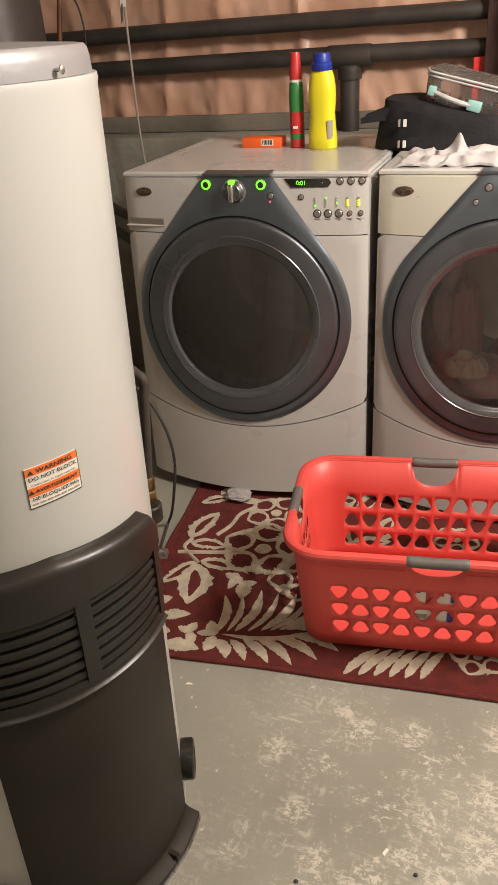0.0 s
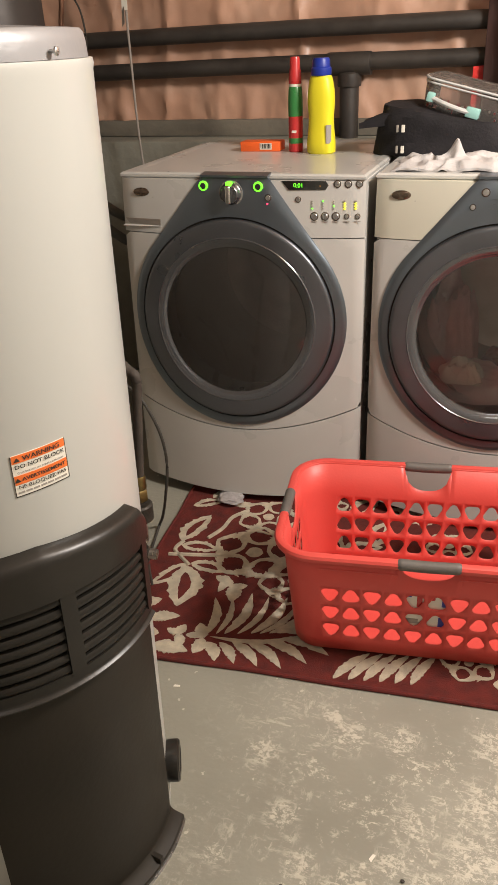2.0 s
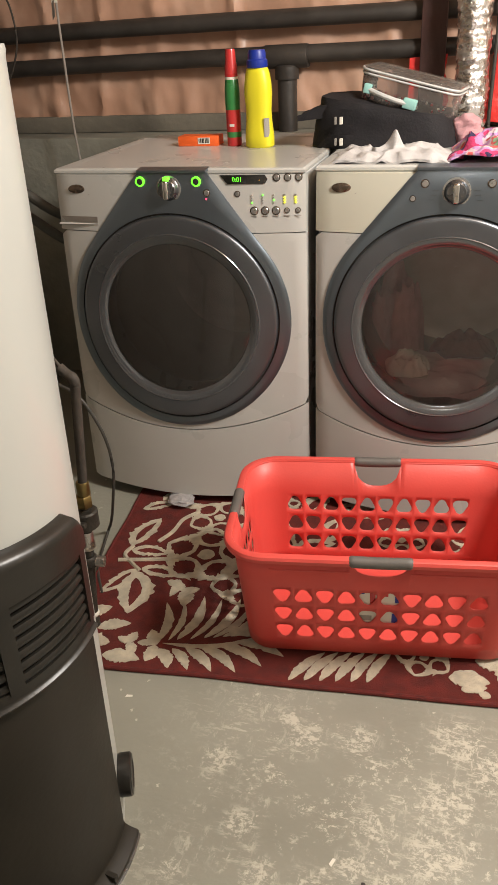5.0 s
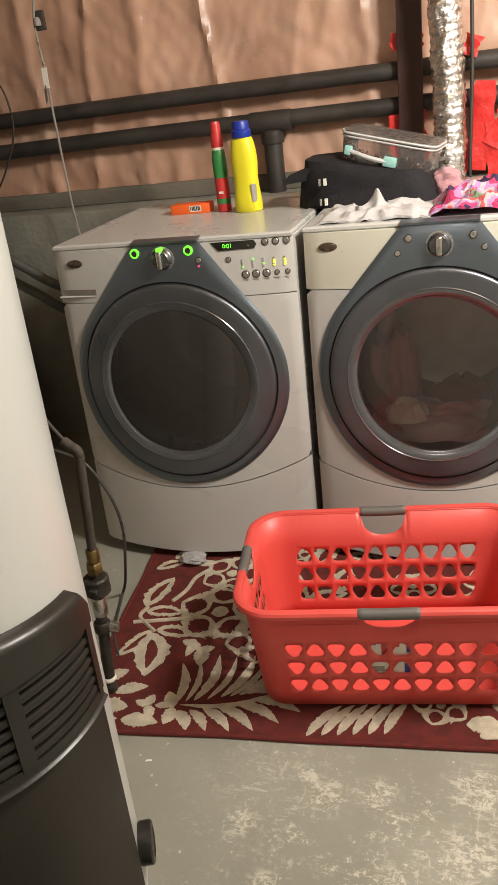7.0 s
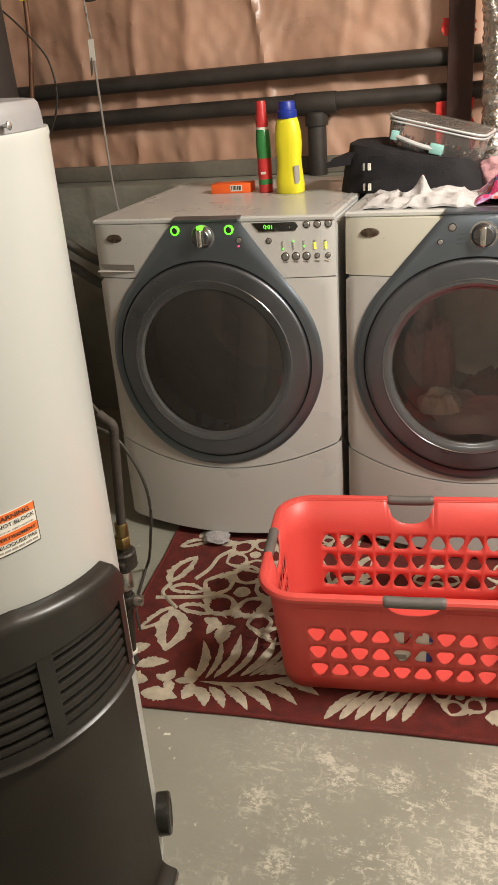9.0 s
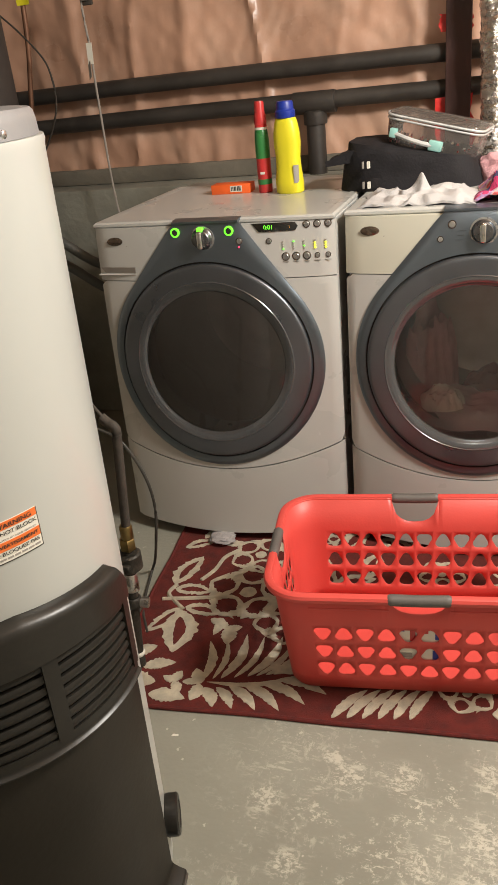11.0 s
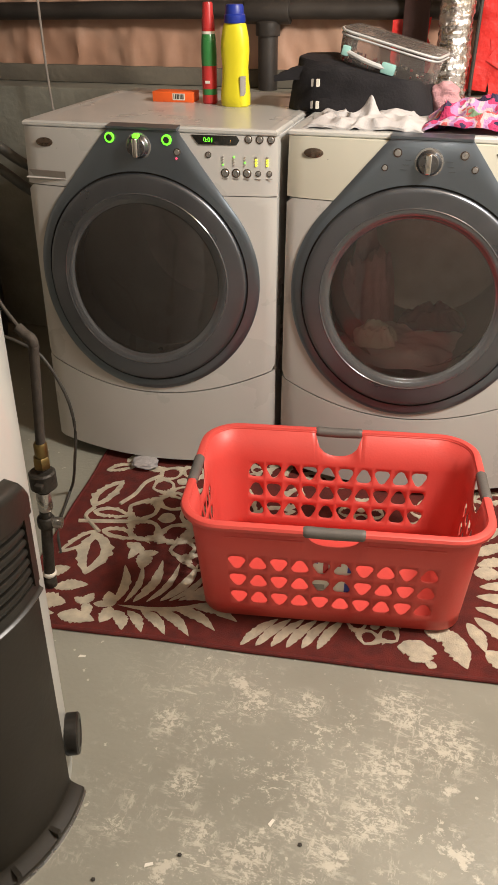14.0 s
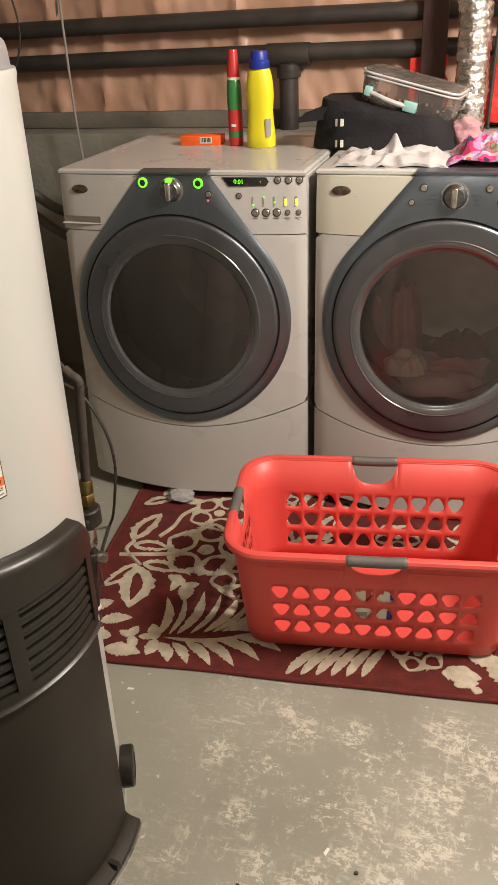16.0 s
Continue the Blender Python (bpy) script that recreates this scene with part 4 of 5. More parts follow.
# warning label, wrapped on the jacket
LP, LZ, LW, LH = -27.0, 0.836, 0.072, 0.054
deg = lambda s: math.degrees(s / HR)
sticker = part("warning_label", curved(LP - deg(LW / 2), LP + deg(LW / 2), const(LZ - LH / 2), const(LZ + LH / 2), HR - 0.001, HR + 0.0006, 14, 2), MAT["label_white"], heater, "white and orange bilingual warning label")
for z0, z1 in ((0.0165, 0.0265), (-0.0115, 0.0003)):
    part("band", curved(LP - deg(LW / 2 - 0.001), LP + deg(LW / 2 - 0.001), const(LZ + z0), const(LZ + z1), HR - 0.001, HR + 0.0012, 14, 1), MAT["label_orange"], sticker, "orange band")
for s in (-1, 1):
    part("border", curved(LP + s * deg(LW / 2) - 0.08, LP + s * deg(LW / 2) + 0.08, const(LZ - LH / 2), const(LZ + LH / 2), HR - 0.001, HR + 0.001, 1, 1), MAT["ink"], sticker)
part("border", curved(LP - deg(LW / 2), LP + deg(LW / 2), const(LZ - LH / 2 - 0.0008), const(LZ - LH / 2 + 0.0004), HR - 0.001, HR + 0.001, 14, 1), MAT["ink"], sticker)
for text, size, z in (("▲ WARNING", 0.0135, 0.0345), ("DO NOT BLOCK", 0.0115, 0.019), ("Combustion air supply openings", 0.0062, 0.0065), ("▲ AVERTISSEMENT", 0.0105, -0.009), ("NE BLOQUEZ PAS", 0.0105, -0.025)):
    bm = letters(text.replace("▲ ", ""), size, bold=0.00018 if size > 0.008 else 0.0)
    shift = 0.004 if "▲" in text else 0.0
    for v in bm.verts:
        v.co = Vector(wrap(LP + deg((v.co.x + shift) * 0.76), HR + 0.0018, LZ + (z + v.co.y) * 0.61))
    part("writing", bm, MAT["ink"], sticker)
    if "▲" in text:
        tri = bmesh.new()
        w = -0.036 if size > 0.012 else -0.0395
        tri.faces.new([tri.verts.new(wrap(LP + deg((w + dx) * 0.8), HR + 0.0018, LZ + (z + dz) * 0.61)) for dx, dz in ((-0.005, -0.004), (0.005, -0.004), (0, 0.005))])
        part("hazard_mark", tri, MAT["ink"], sticker)
for k in range(7):
    a = -0.033 + 0.0096 * k
    part("print_line", curved(LP + deg(a), LP + deg(a + 0.0078), const(LZ - 0.0235), const(LZ - 0.0212), HR - 0.001, HR + 0.0012, 3, 1), MAT["print_grey"], sticker)

# ---- gas line beside the heater ----
gas = thing("gas_pipe", (0.292, -0.665, 0), "black iron gas pipe with brass valve and drip leg", "pipe")
lean = lambda z: (0.095 * z, 0, z)
part("drip_leg", tube([lean(0.02), lean(0.3)], 0.0135, 14), MAT["iron"], gas)
part("riser", tube([lean(0.3), lean(0.66)], 0.0105, 14), MAT["old_pipe"], gas, "brown-grey riser pipe")
part("elbow", tube([(0.0625, 0, 0.648), (0.06, 0, 0.668), (0.046, 0.002, 0.676), (0.03, 0.004, 0.688)], 0.0112, 12), MAT["old_pipe"], gas)
part("feed_pipe", tube([(0.035, 0.004, 0.685), (-0.005, 0.006, 0.745), (-0.025, 0.008, 0.83), (-0.035, 0.01, 0.94)], 0.0042, 10), MAT["old_pipe"], gas)
for z, r, h, mat, nm in ((0.02, 0.0165, 0.032, "iron", "end_cap"), (0.046, 0.0172, 0.012, "label_white", "tape_ring"), (0.205, 0.02, 0.03, "iron", "tee"), (0.265, 0.017, 0.05, "steel", "nipple"), (0.325, 0.03, 0.045, "iron", "valve_body"), (0.372, 0.019, 0.03, "brass", "hex_nut"), (0.405, 0.015, 0.035, "brass", "union")):
    x = lean(z)[0]
    part(nm, lathe([(r * 0.85, z - h / 2), (r, z - h / 2 + 0.004), (r, z + h / 2 - 0.004), (r * 0.85, z + h / 2)], 6 if nm == "hex_nut" else 18, centre=(x, 0, 0)), MAT[mat], gas)
part("tee_arm", tube([(0.0, 0, 0.205), (0.055, 0.01, 0.2)], 0.013, 14), MAT["steel"], gas)
part("lever", box((0.03, -0.04, 0.322), (0.05, -0.026, 0.334), 0.003), MAT["iron"], gas)
pipe_thing("power_cord", [(0.05, -0.36, 0.52), (0.111, -0.35, 0.497), (0.169, -0.35, 0.464), (0.219, -0.35, 0.37), (0.234, -0.35, 0.271), (0.219, -0.35, 0.161), (0.18, -0.31, 0.06), (0.155, -0.3, 0.006), (0.2, -0.45, 0.006), (0.26, -0.55, 0.006)], 0.0042, MAT["dark_cable"], "dark power cord trailing down to the floor", "cord", 8)


# ---- the laundry basket ----
BL, BW, BH = (0.59, 0.635), (0.325, 0.395), 0.298
basket = thing("laundry_basket", (0.951, -0.456, 0.012), "empty coral red plastic laundry basket with grey grips", "basket", 9.0)


def rim_point(seg, s, v, grow=0.0):
    """A point of the wall: side or corner, way along it, height v."""
    L = (BL[0] + (BL[1] - BL[0]) * v) / 2 + grow
    W = (BW[0] + (BW[1] - BW[0]) * v) / 2 + grow
    r = 0.06 + 0.015 * v + grow
    z = BH * v
    if seg % 2 == 0:
        t = -1 + 2 * s
        return ((t * (L - r), -W, z), (L, t * (W - r), z), (-t * (L - r), W, z), (-L, -t * (W - r), z))[seg // 2] if seg in (0, 2, 4, 6) else None
    a = radians((-90, 0, 90, 180)[seg // 2] + 90 * s)
    cx, cy = ((L - r, -(W - r)), (L - r, W - r), (-(L - r), W - r), (-(L - r), -(W - r)))[seg // 2]
    return (cx + r * math.cos(a), cy + r * math.sin(a), z)


def trefoil(k, flip):
    """The outline of one rounded-triangle hole, in a unit square."""
    a = 2 * math.pi * k / 16 + math.pi / 4 + math.pi
    r = 0.348 * (1 + 0.15 * math.cos(3 * (a - math.pi / 2) + (0 if flip else math.pi)))
    return 0.5 + 1.12 * r * math.cos(a), 0.5 + (0.035 if flip else -0.035) * -1 + r * math.sin(a)


def unit_edge(k):
    side, t = k // 4, (k % 4) / 4
    return ((t, 0.0), (1.0, t), (1 - t, 1.0), (0.0, 1 - t))[side]


def basket_wall():
    bm = bmesh.new()
    verts = {}

    def vert(p):
        key = tuple(round(c, 5) for c in p)
        if key not in verts:
            verts[key] = bm.verts.new(p)
        return verts[key]

    def face(ps):
        vs = []
        for p in ps:
            v = vert(p)
            if v not in vs:
                vs.append(v)
        if len(vs) > 2:
            try:
                bm.faces.new(vs)
            except ValueError:
                pass

    levels = [0.15, 0.333, 0.516, 0.7]
    for seg in (0, 2, 4, 6):
        n = 10 if seg in (0, 4) else 5
        s0, s1 = (0.02, 0.98) if n == 10 else (0.14, 0.86)
        cols = [s0 + (s1 - s0) * k / n for k in range(n + 1)]
        for k in range(n):
            for j in range(3):
                P = lambda q: rim_point(seg, cols[k] + (cols[k + 1] - cols[k]) * q[0], levels[j] + (levels[j + 1] - levels[j]) * q[1])
                for i in range(16):
                    e0, e1 = unit_edge(i), unit_edge((i + 1) % 16)
                    h0, h1 = trefoil(i, k % 2), trefoil((i + 1) % 16, k % 2)
                    face([P(e0), P(e1), P(h1), P(h0)])
        # plain ends of the row
        for a, b in ((0.0, s0), (s1, 1.0)):
            for j in range(3):
                for q in range(4):
                    v0, v1 = levels[j] + (levels[j + 1] - levels[j]) * q / 4, levels[j] + (levels[j + 1] - levels[j]) * (q + 1) / 4
                    face([rim_point(seg, a, v0), rim_point(seg, b, v0), rim_point(seg, b, v1), rim_point(seg, a, v1)])
        fine = [0.0] + [c0 + (c1 - c0) * q / 4 for c0, c1 in zip(cols, cols[1:]) for q in range(4)] + [s1, 1.0]
        for a, b in zip(fine, fine[1:]):
            face([rim_point(seg, a, 0.03), rim_point(seg, b, 0.03), rim_point(seg, b, levels[0]), rim_point(seg, a, levels[0])])
            # the band under the rim, with the hand hole
            half = {0: 0.128, 4: 0.118}.get(seg, 0.2)
            deep = 0.145 if seg == 0 else 0.19

            def dip(s):
                d = (s - 0.5) / half
                return 0.975 - deep * math.sqrt(1 - abs(d) ** 2.6) if abs(d) < 1 else None

            lo = [dip(a), dip(b)]
            if lo[0] is None and lo[1] is None:
                face([rim_point(seg, a, levels[3]), rim_point(seg, b, levels[3]), rim_point(seg, b, 1), rim_point(seg, a, 1)])
            else:
                la, lb = lo[0] or 0.975, lo[1] or 0.975
                face([rim_point(seg, a, levels[3]), rim_point(seg, b, levels[3]), rim_point(seg, b, lb), rim_point(seg, a, la)])
    lv = [0.03] + [l0 + (l1 - l0) * q / 4 for l0, l1 in zip(levels, levels[1:]) for q in range(4)] + [levels[3], 1.0]
    for seg in (1, 3, 5, 7):
        for k in range(8):
            for v0, v1 in zip(lv, lv[1:]):
                face([rim_point(seg, k / 8, v0), rim_point(seg, (k + 1) / 8, v0), rim_point(seg, (k + 1) / 8, v1), rim_point(seg, k / 8, v1)])
    return bm


def loop(v, grow, z):
    out = []
    for seg in range(8):
        n = 12 if seg in (0, 4) else 8
        for k in range(n):
            p = rim_point(seg, k / n, v, grow)
            out.append((p[0], p[1], z))
    return out


wall_part = part("basket_wall", basket_wall(), MAT["basket"], basket)
sol = wall_part.modifiers.new("thickness", "SOLIDIFY")
sol.thickness, sol.offset = 0.0026, 0
part("basket_floor", loft([loop(0.03, -0.001, BH * 0.03), loop(0.0, -0.012, 0.001), loop(0.0, -0.03, 0.0), loop(0, -0.03, 0.003), loop(0.0, -0.012, 0.004), loop(0.03, -0.004, BH * 0.03)], True, False), MAT["basket"], basket)
base_bm = loft([loop(0, -0.03, 0.0), loop(0, -0.03, 0.003)], True, True)
part("base", base_bm, MAT["basket"], basket)
part("rim", loft([loop(1, a, BH + b) for a, b in ((0.0, -0.012), (0.01, -0.014), (0.017, -0.012), (0.019, -0.003), (0.016, 0.003), (0.009, 0.006), (0.001, 0.004), (-0.002, -0.002), (0.0, -0.012))], True, False), MAT["basket"], basket, "rolled rim")
for seg in (0, 4):
    for a, b in ((0.02, 0.37), (0.63, 0.98)):
        part("rib", tube([rim_point(seg, a + (b - a) * k / 6, 0.865, 0.002) for k in range(7)], 0.0022, 6), MAT["basket"], basket)
for seg, half in ((0, 0.13), (2, 0.205), (4, 0.116), (6, 0.205)):
    rings = []
    for k in range(25):
        s = 0.5 + half * 1.02 * (-1 + k / 12)
        p = rim_point(seg, s, 1.0)
        q = rim_point(seg, s, 1.0, 0.01)
        d = (Vector(q) - Vector(p)).normalized()
        sag = -0.004 * math.cos(math.pi * (s - 0.5) / half / 2)
        fat = 1.0 if 0 < k < 24 else 0.8
        rings.append([Vector(p) + d * (0.0085 + 0.0125 * fat * math.cos(a)) + Vector((0, 0, -0.004 + sag * 0.4 + 0.0125 * fat * math.sin(a))) for a in [2 * math.pi * j / 14 for j in range(14)]])
    part("grip", loft(rings), MAT["grip"], basket, "soft grey grip")
# the maker's paper tag inside the front wall
tag = thing("paper_tag", (0.951, -0.456, 0.012), "white, red and blue paper tag inside the basket", "tag", 9.0)
tv = lambda u, v, d: Vector(rim_point(0, 0.4 + 0.2 * u, 0.34 + 0.38 * v)) + Vector((0, d, 0))
part("card", slab(lambda u, v: tv(u, v, 0.004), lambda u, v: tv(u, v, 0.005), 6, 4), MAT["label_white"], tag)
for u0, u1, v0, v1, mat in ((0.05, 0.18, 0.8, 0.98, "tag_blue"), (0.3, 0.42, 0.55, 0.9, "can_red"), (0.85, 0.98, 0.6, 0.75, "tag_blue"), (0.5, 0.7, 0.75, 0.95, "can_red"), (0.8, 0.98, 0.06, 0.3, "tag_blue"), (0.05, 0.35, 0.1, 0.22, "print_grey")):
    part("print_bar", slab(lambda u, v: tv(u0 + (u1 - u0) * u, v0 + (v1 - v0) * v, 0.003), lambda u, v: tv(u0 + (u1 - u0) * u, v0 + (v1 - v0) * v, 0.0045), 2, 2), MAT[mat], tag)


# ---- the rug ----
RX, RY, RT, RL, RWD = 0.16, -0.02, 6.1, 1.5, 0.785
rug = thing("area_rug", (RX, RY, 0), "dark red rug with cream leaves and flowers", "rug", RT)


def rug_edge_wobble(u):
    return 0.004 * noise.noise(Vector((u * 6, 0, 4)))


part("rug_ground", slab(lambda u, v: (RL * u + rug_edge_wobble(v + 9), -RWD * v + rug_edge_wobble(u), 0.0075 + 0.0005 * noise.noise(Vector((u * 9, v * 6, 0)))), lambda u, v: (RL * u + rug_edge_wobble(v + 9), -RWD * v + rug_edge_wobble(u), 0.0005), 60, 30), MAT["rug"], rug)
part("binding", tube([(RL * k / 30, -RWD + rug_edge_wobble(k / 30), 0.0048) for k in range(31)], 0.0055, 8, steps=1), MAT["rug_edge"], rug)
part("binding", tube([(rug_edge_wobble(k / 20 + 9), -RWD * k / 20, 0.0048) for k in range(21)], 0.0055, 8, steps=1), MAT["rug_edge"], rug)


def ragged(k, seed):
    return 1 + 0.22 * noise.noise(Vector((k * 0.83, seed, 0.5))) + 0.1 * (round(3 * noise.noise(Vector((k * 1.9, seed, 3.5)))) / 1.5)


LAYER = [0]


def motif(outline, closed_hole=None):
    """A slightly raised flat shape; with a hole, a band between two outlines."""
    bm = bmesh.new()
    LAYER[0] += 1
    z = 0.0084 + 0.00005 * (LAYER[0] % 20)
    n = len(outline)
    top = [bm.verts.new((*p, z)) for p in outline]
    low = [bm.verts.new((*p, z - 0.004)) for p in outline]
    for i in range(n):
        bm.faces.new((top[i], top[(i + 1) % n], low[(i + 1) % n], low[i]))
    if closed_hole:
        it = [bm.verts.new((*p, z)) for p in closed_hole]
        il = [bm.verts.new((*p, z - 0.004)) for p in closed_hole]
        for i in range(n):
            j = (i + 1) % n
            bm.faces.new((top[i], it[i], it[j], top[j]))
            bm.faces.new((it[i], il[i], il[j], it[j]))
    else:
        bm.faces.new(top)
    return part("leaf_motif", bm, MAT["motif"], rug)


def leaf(x, y, length, width, turn, hollow=0.0, bend=0.0, seed=0.0):
    """A leaf from its stalk end at (x, y); hollow: the share of the slit."""
    def line(scale, n=44):
        pts = []
        for k in range(n):
            t = k / n * 2
            s = t if t <= 1 else 2 - t
            w = (1 if t <= 1 else -1) * width / 2 * (math.sin(math.pi * s ** 0.85) ** 0.8) * scale * ragged(k, seed + scale)
            lx = length * (0.5 + (s - 0.5) * (0.5 + 0.5 * scale if scale < 1 else 1))
            ly = w + bend * length * math.sin(math.pi * s)
            c, q = math.cos(radians(turn)), math.sin(radians(turn))
            pts.append((x + lx * c - ly * q, y + lx * q + ly * c))
        return pts
    return motif(line(1.0), line(hollow) if hollow else None)


def flower(x, y, r, petals, turn, hollow=0.5, seed=0.0):
    """A ring of open petals round a small eye."""
    for k in range(petals):
        a = turn + 2 * math.pi * k / petals
        leaf(x + 0.3 * r * math.cos(a), y + 0.3 * r * math.sin(a), 0.8 * r, 1.1 * r, math.degrees(a), hollow, 0.0, seed + k)
    motif([(x + 0.2 * r * math.cos(a) * ragged(a * 3, seed), y + 0.2 * r * math.sin(a)) for a in [2 * math.pi * k / 16 for k in range(16)]])


def stem(pts, w, seed=0):
    bm = tube([(px, py, 0.0085) for px, py in pts], w, 6)
    part("stem_motif", bm, MAT["motif"], rug)


# spray at the corner by the gas line
def blade(x0, y0, x1, y1, width, hollow=0.0, bend=0.03, seed=0.0):
    """A leaf given by its two ends."""
    leaf(x0, y0, math.hypot(x1 - x0, y1 - y0), width, math.degrees(math.atan2(y1 - y0, x1 - x0)), hollow, bend, seed)


for k, (a, b, c, d, w, hol) in enumerate(((0.053, -0.326, 0.102, -0.186, 0.066, 0.36), (0.062, -0.348, 0.174, -0.352, 0.05, 0.44), (0.102, -0.43, 0.036, -0.535, 0.05, 0.42), (0.108, -0.44, 0.134, -0.606, 0.09, 0.36), (0.115, -0.425, 0.224, -0.446, 0.05, 0.4), (0.032, -0.143, 0.125, -0.098, 0.042, 0.3), (0.155, -0.118, 0.22, -0.108, 0.03, 0), (0.08, -0.09, 0.112, -0.045, 0.03, 0))):
    blade(a, b, c, d, w, hol, 0.04, k * 1.7)
stem([(0.04, -0.398), (0.12, -0.388), (0.21, -0.374)], 0.006)
stem([(0.062, -0.33), (0.05, -0.37), (0.075, -0.4), (0.112, -0.435)], 0.006)
stem([(0.127, -0.304), (0.155, -0.25), (0.168, -0.19), (0.2, -0.15)], 0.006)
flower(0.275, -0.165, 0.085, 5, 1.2, 0.56, 5)
flower(0.275, -0.345, 0.115, 5, 0.3, 0.52, 7)
flower(0.42, -0.25, 0.09, 5, 2.2, 0.5, 9)
flower(0.41, -0.45, 0.09, 5, 2.2, 0.5, 11)
for k, (a, b, c, d, w) in enumerate(((0.2, -0.468, 0.256, -0.508, 0.03), (0.25, -0.5, 0.292, -0.492, 0.026), (0.252, -0.502, 0.266, -0.562, 0.04), (0.225, -0.48, 0.222, -0.53, 0.022),
        (0.24, -0.69, 0.222, -0.555, 0.036), (0.282, -0.682, 0.312, -0.52, 0.037), (0.345, -0.668, 0.405, -0.52, 0.036), (0.388, -0.658, 0.47, -0.545, 0.032), (0.425, -0.648, 0.53, -0.59, 0.026), (0.25, -0.697, 0.5, -0.632, 0.014),
        (0.248, -0.716, 0.284, -0.774, 0.026), (0.278, -0.712, 0.33, -0.774, 0.02), (0.308, -0.705, 0.385, -0.772, 0.021), (0.34, -0.696, 0.44, -0.768, 0.022), (0.38, -0.684, 0.495, -0.742, 0.022), (0.42, -0.67, 0.54, -0.705, 0.022), (0.262, -0.686, 0.264, -0.54, 0.024), (0.313, -0.676, 0.358, -0.525, 0.025), (0.366, -0.664, 0.437, -0.535, 0.024), (0.406, -0.654, 0.5, -0.57, 0.022))):
    blade(a, b, c, d, w * (1.0 if k < 4 or k == 9 else 0.68 if k < 9 or k > 15 else 1.25), 0, 0.1 if b > d else -0.1, 20 + k)
for k, (a, b, c, d, w) in enumerate(((0.03, -0.63, 0.088, -0.586, 0.04), (0.075, -0.664, 0.155, -0.64, 0.036), (0.05, -0.715, 0.124, -0.71, 0.05), (0.12, -0.752, 0.212, -0.756, 0.044), (0.17, -0.705, 0.18, -0.668, 0.026), (0.168, -0.706, 0.192, -0.74, 0.026), (0.175, -0.7, 0.138, -0.69, 0.022), (0.238, -0.702, 0.212, -0.655, 0.034), (0.236, -0.706, 0.226, -0.76, 0.034), (0.03, -0.765, 0.11, -0.748, 0.03), (0.19, -0.702, 0.24, -0.702, 0.02))):
    blade(a, b, c, d, w, 0, 0.05, 50 + k)
for k in range(6):
    blade(0.56 + 0.034 * k, -0.774 + 0.003 * k, 0.632 + 0.03 * k, -0.68 + 0.004 * k, 0.024, 0, 0.05, 70 + k)
flower(0.854, -0.665, 0.06, 5, 0.6, 0.5, 13)
for k, (a, b, c, d, w) in enumerate(((0.905, -0.722, 0.992, -0.728, 0.05), (0.93, -0.755, 0.985, -0.742, 0.03), (0.99, -0.768, 0.965, -0.755, 0.02), (0.965, -0.662, 1.06, -0.69, 0.045), (1.01, -0.665, 1.055, -0.762, 0.05), (1.062, -0.62, 1.098, -0.705, 0.034), (1.08, -0.6, 1.17, -0.69, 0.036), (1.1, -0.7, 1.15, -0.765, 0.05), (1.14, -0.66, 1.22, -0.73, 0.05), (1.085, -0.565, 1.22, -0.625, 0.036), (1.09, -0.525, 1.24, -0.555, 0.036), (1.1, -0.49, 1.24, -0.485, 0.034), (1.09, -0.44, 1.16, -0.44, 0.05), (1.1, -0.41, 1.2, -0.38, 0.035), (1.1, -0.37, 1.2, -0.31, 0.035), (1.1, -0.32, 1.19, -0.24, 0.035))):
    blade(a, b, c, d, w, 0, 0.06, 90 + k)
for k, (x, y, ln, w, turn, hol) in enumerate(((0.9, -0.1, 0.13, 0.07, 30, 0.4), (0.75, -0.12, 0.13, 0.07, 140, 0.4), (0.52, -0.12, 0.13, 0.07, 60, 0.4), (0.62, -0.06, 0.12, 0.06, -30, 0.4), (1.1, -0.12, 0.13, 0.07, 10, 0.4), (0.7, -0.3, 0.14, 0.06, -30, 0.4), (0.9, -0.32, 0.14, 0.06, 30, 0.4), (0.8, -0.45, 0.14, 0.06, -100, 0.4), (1.0, -0.4, 0.14, 0.06, -150, 0.4), (1.08, -0.26, 0.14, 0.06, 80, 0.3), (0.6, -0.25, 0.12, 0.07, 80, 0.3), (0.5, -0.3, 0.13, 0.06, 20, 0.4), (0.55, -0.45, 0.14, 0.06, 60, 0.3))):
    leaf(x, y, ln, w, turn, hol, 0.05, 130 + k)
flower(0.8, -0.22, 0.06, 5, 1.0, 0.45, 15)
flower(1.0, -0.2, 0.06, 5, 2.0, 0.45, 16)
flower(0.45, -0.08, 0.05, 5, 0.4, 0.45, 17)


def fluff(name, place, size, mat, label, category, seed, flat=1.0, rough=0.16):
    bm = bmesh.new()
    bmesh.ops.create_icosphere(bm, subdivisions=4, radius=1)
    for v in bm.verts:
        k = 1 + 0.3 * noise.noise(v.co * 2.2 + Vector((seed, 0, 0))) + rough * noise.noise(v.co * 7 + Vector((0, seed, 0)))
        v.co = Vector((v.co.x * size * k, v.co.y * size * k * 0.8, v.co.z * size * k * flat))
    lo = min(v.co.z for v in bm.verts)
    ob = link_mesh(name, bm, MAT[mat])
    ob.location = (place[0], place[1], place[2] - lo)
    return tagged(ob, label, category)


fluff("lint_clump", (0.312, -0.108, 0.0095), 0.04, "lint", "clump of grey dryer lint on the rug", "lint", 2.0, 0.3)

# ---- things on the washer ----
ZT = 0.9645


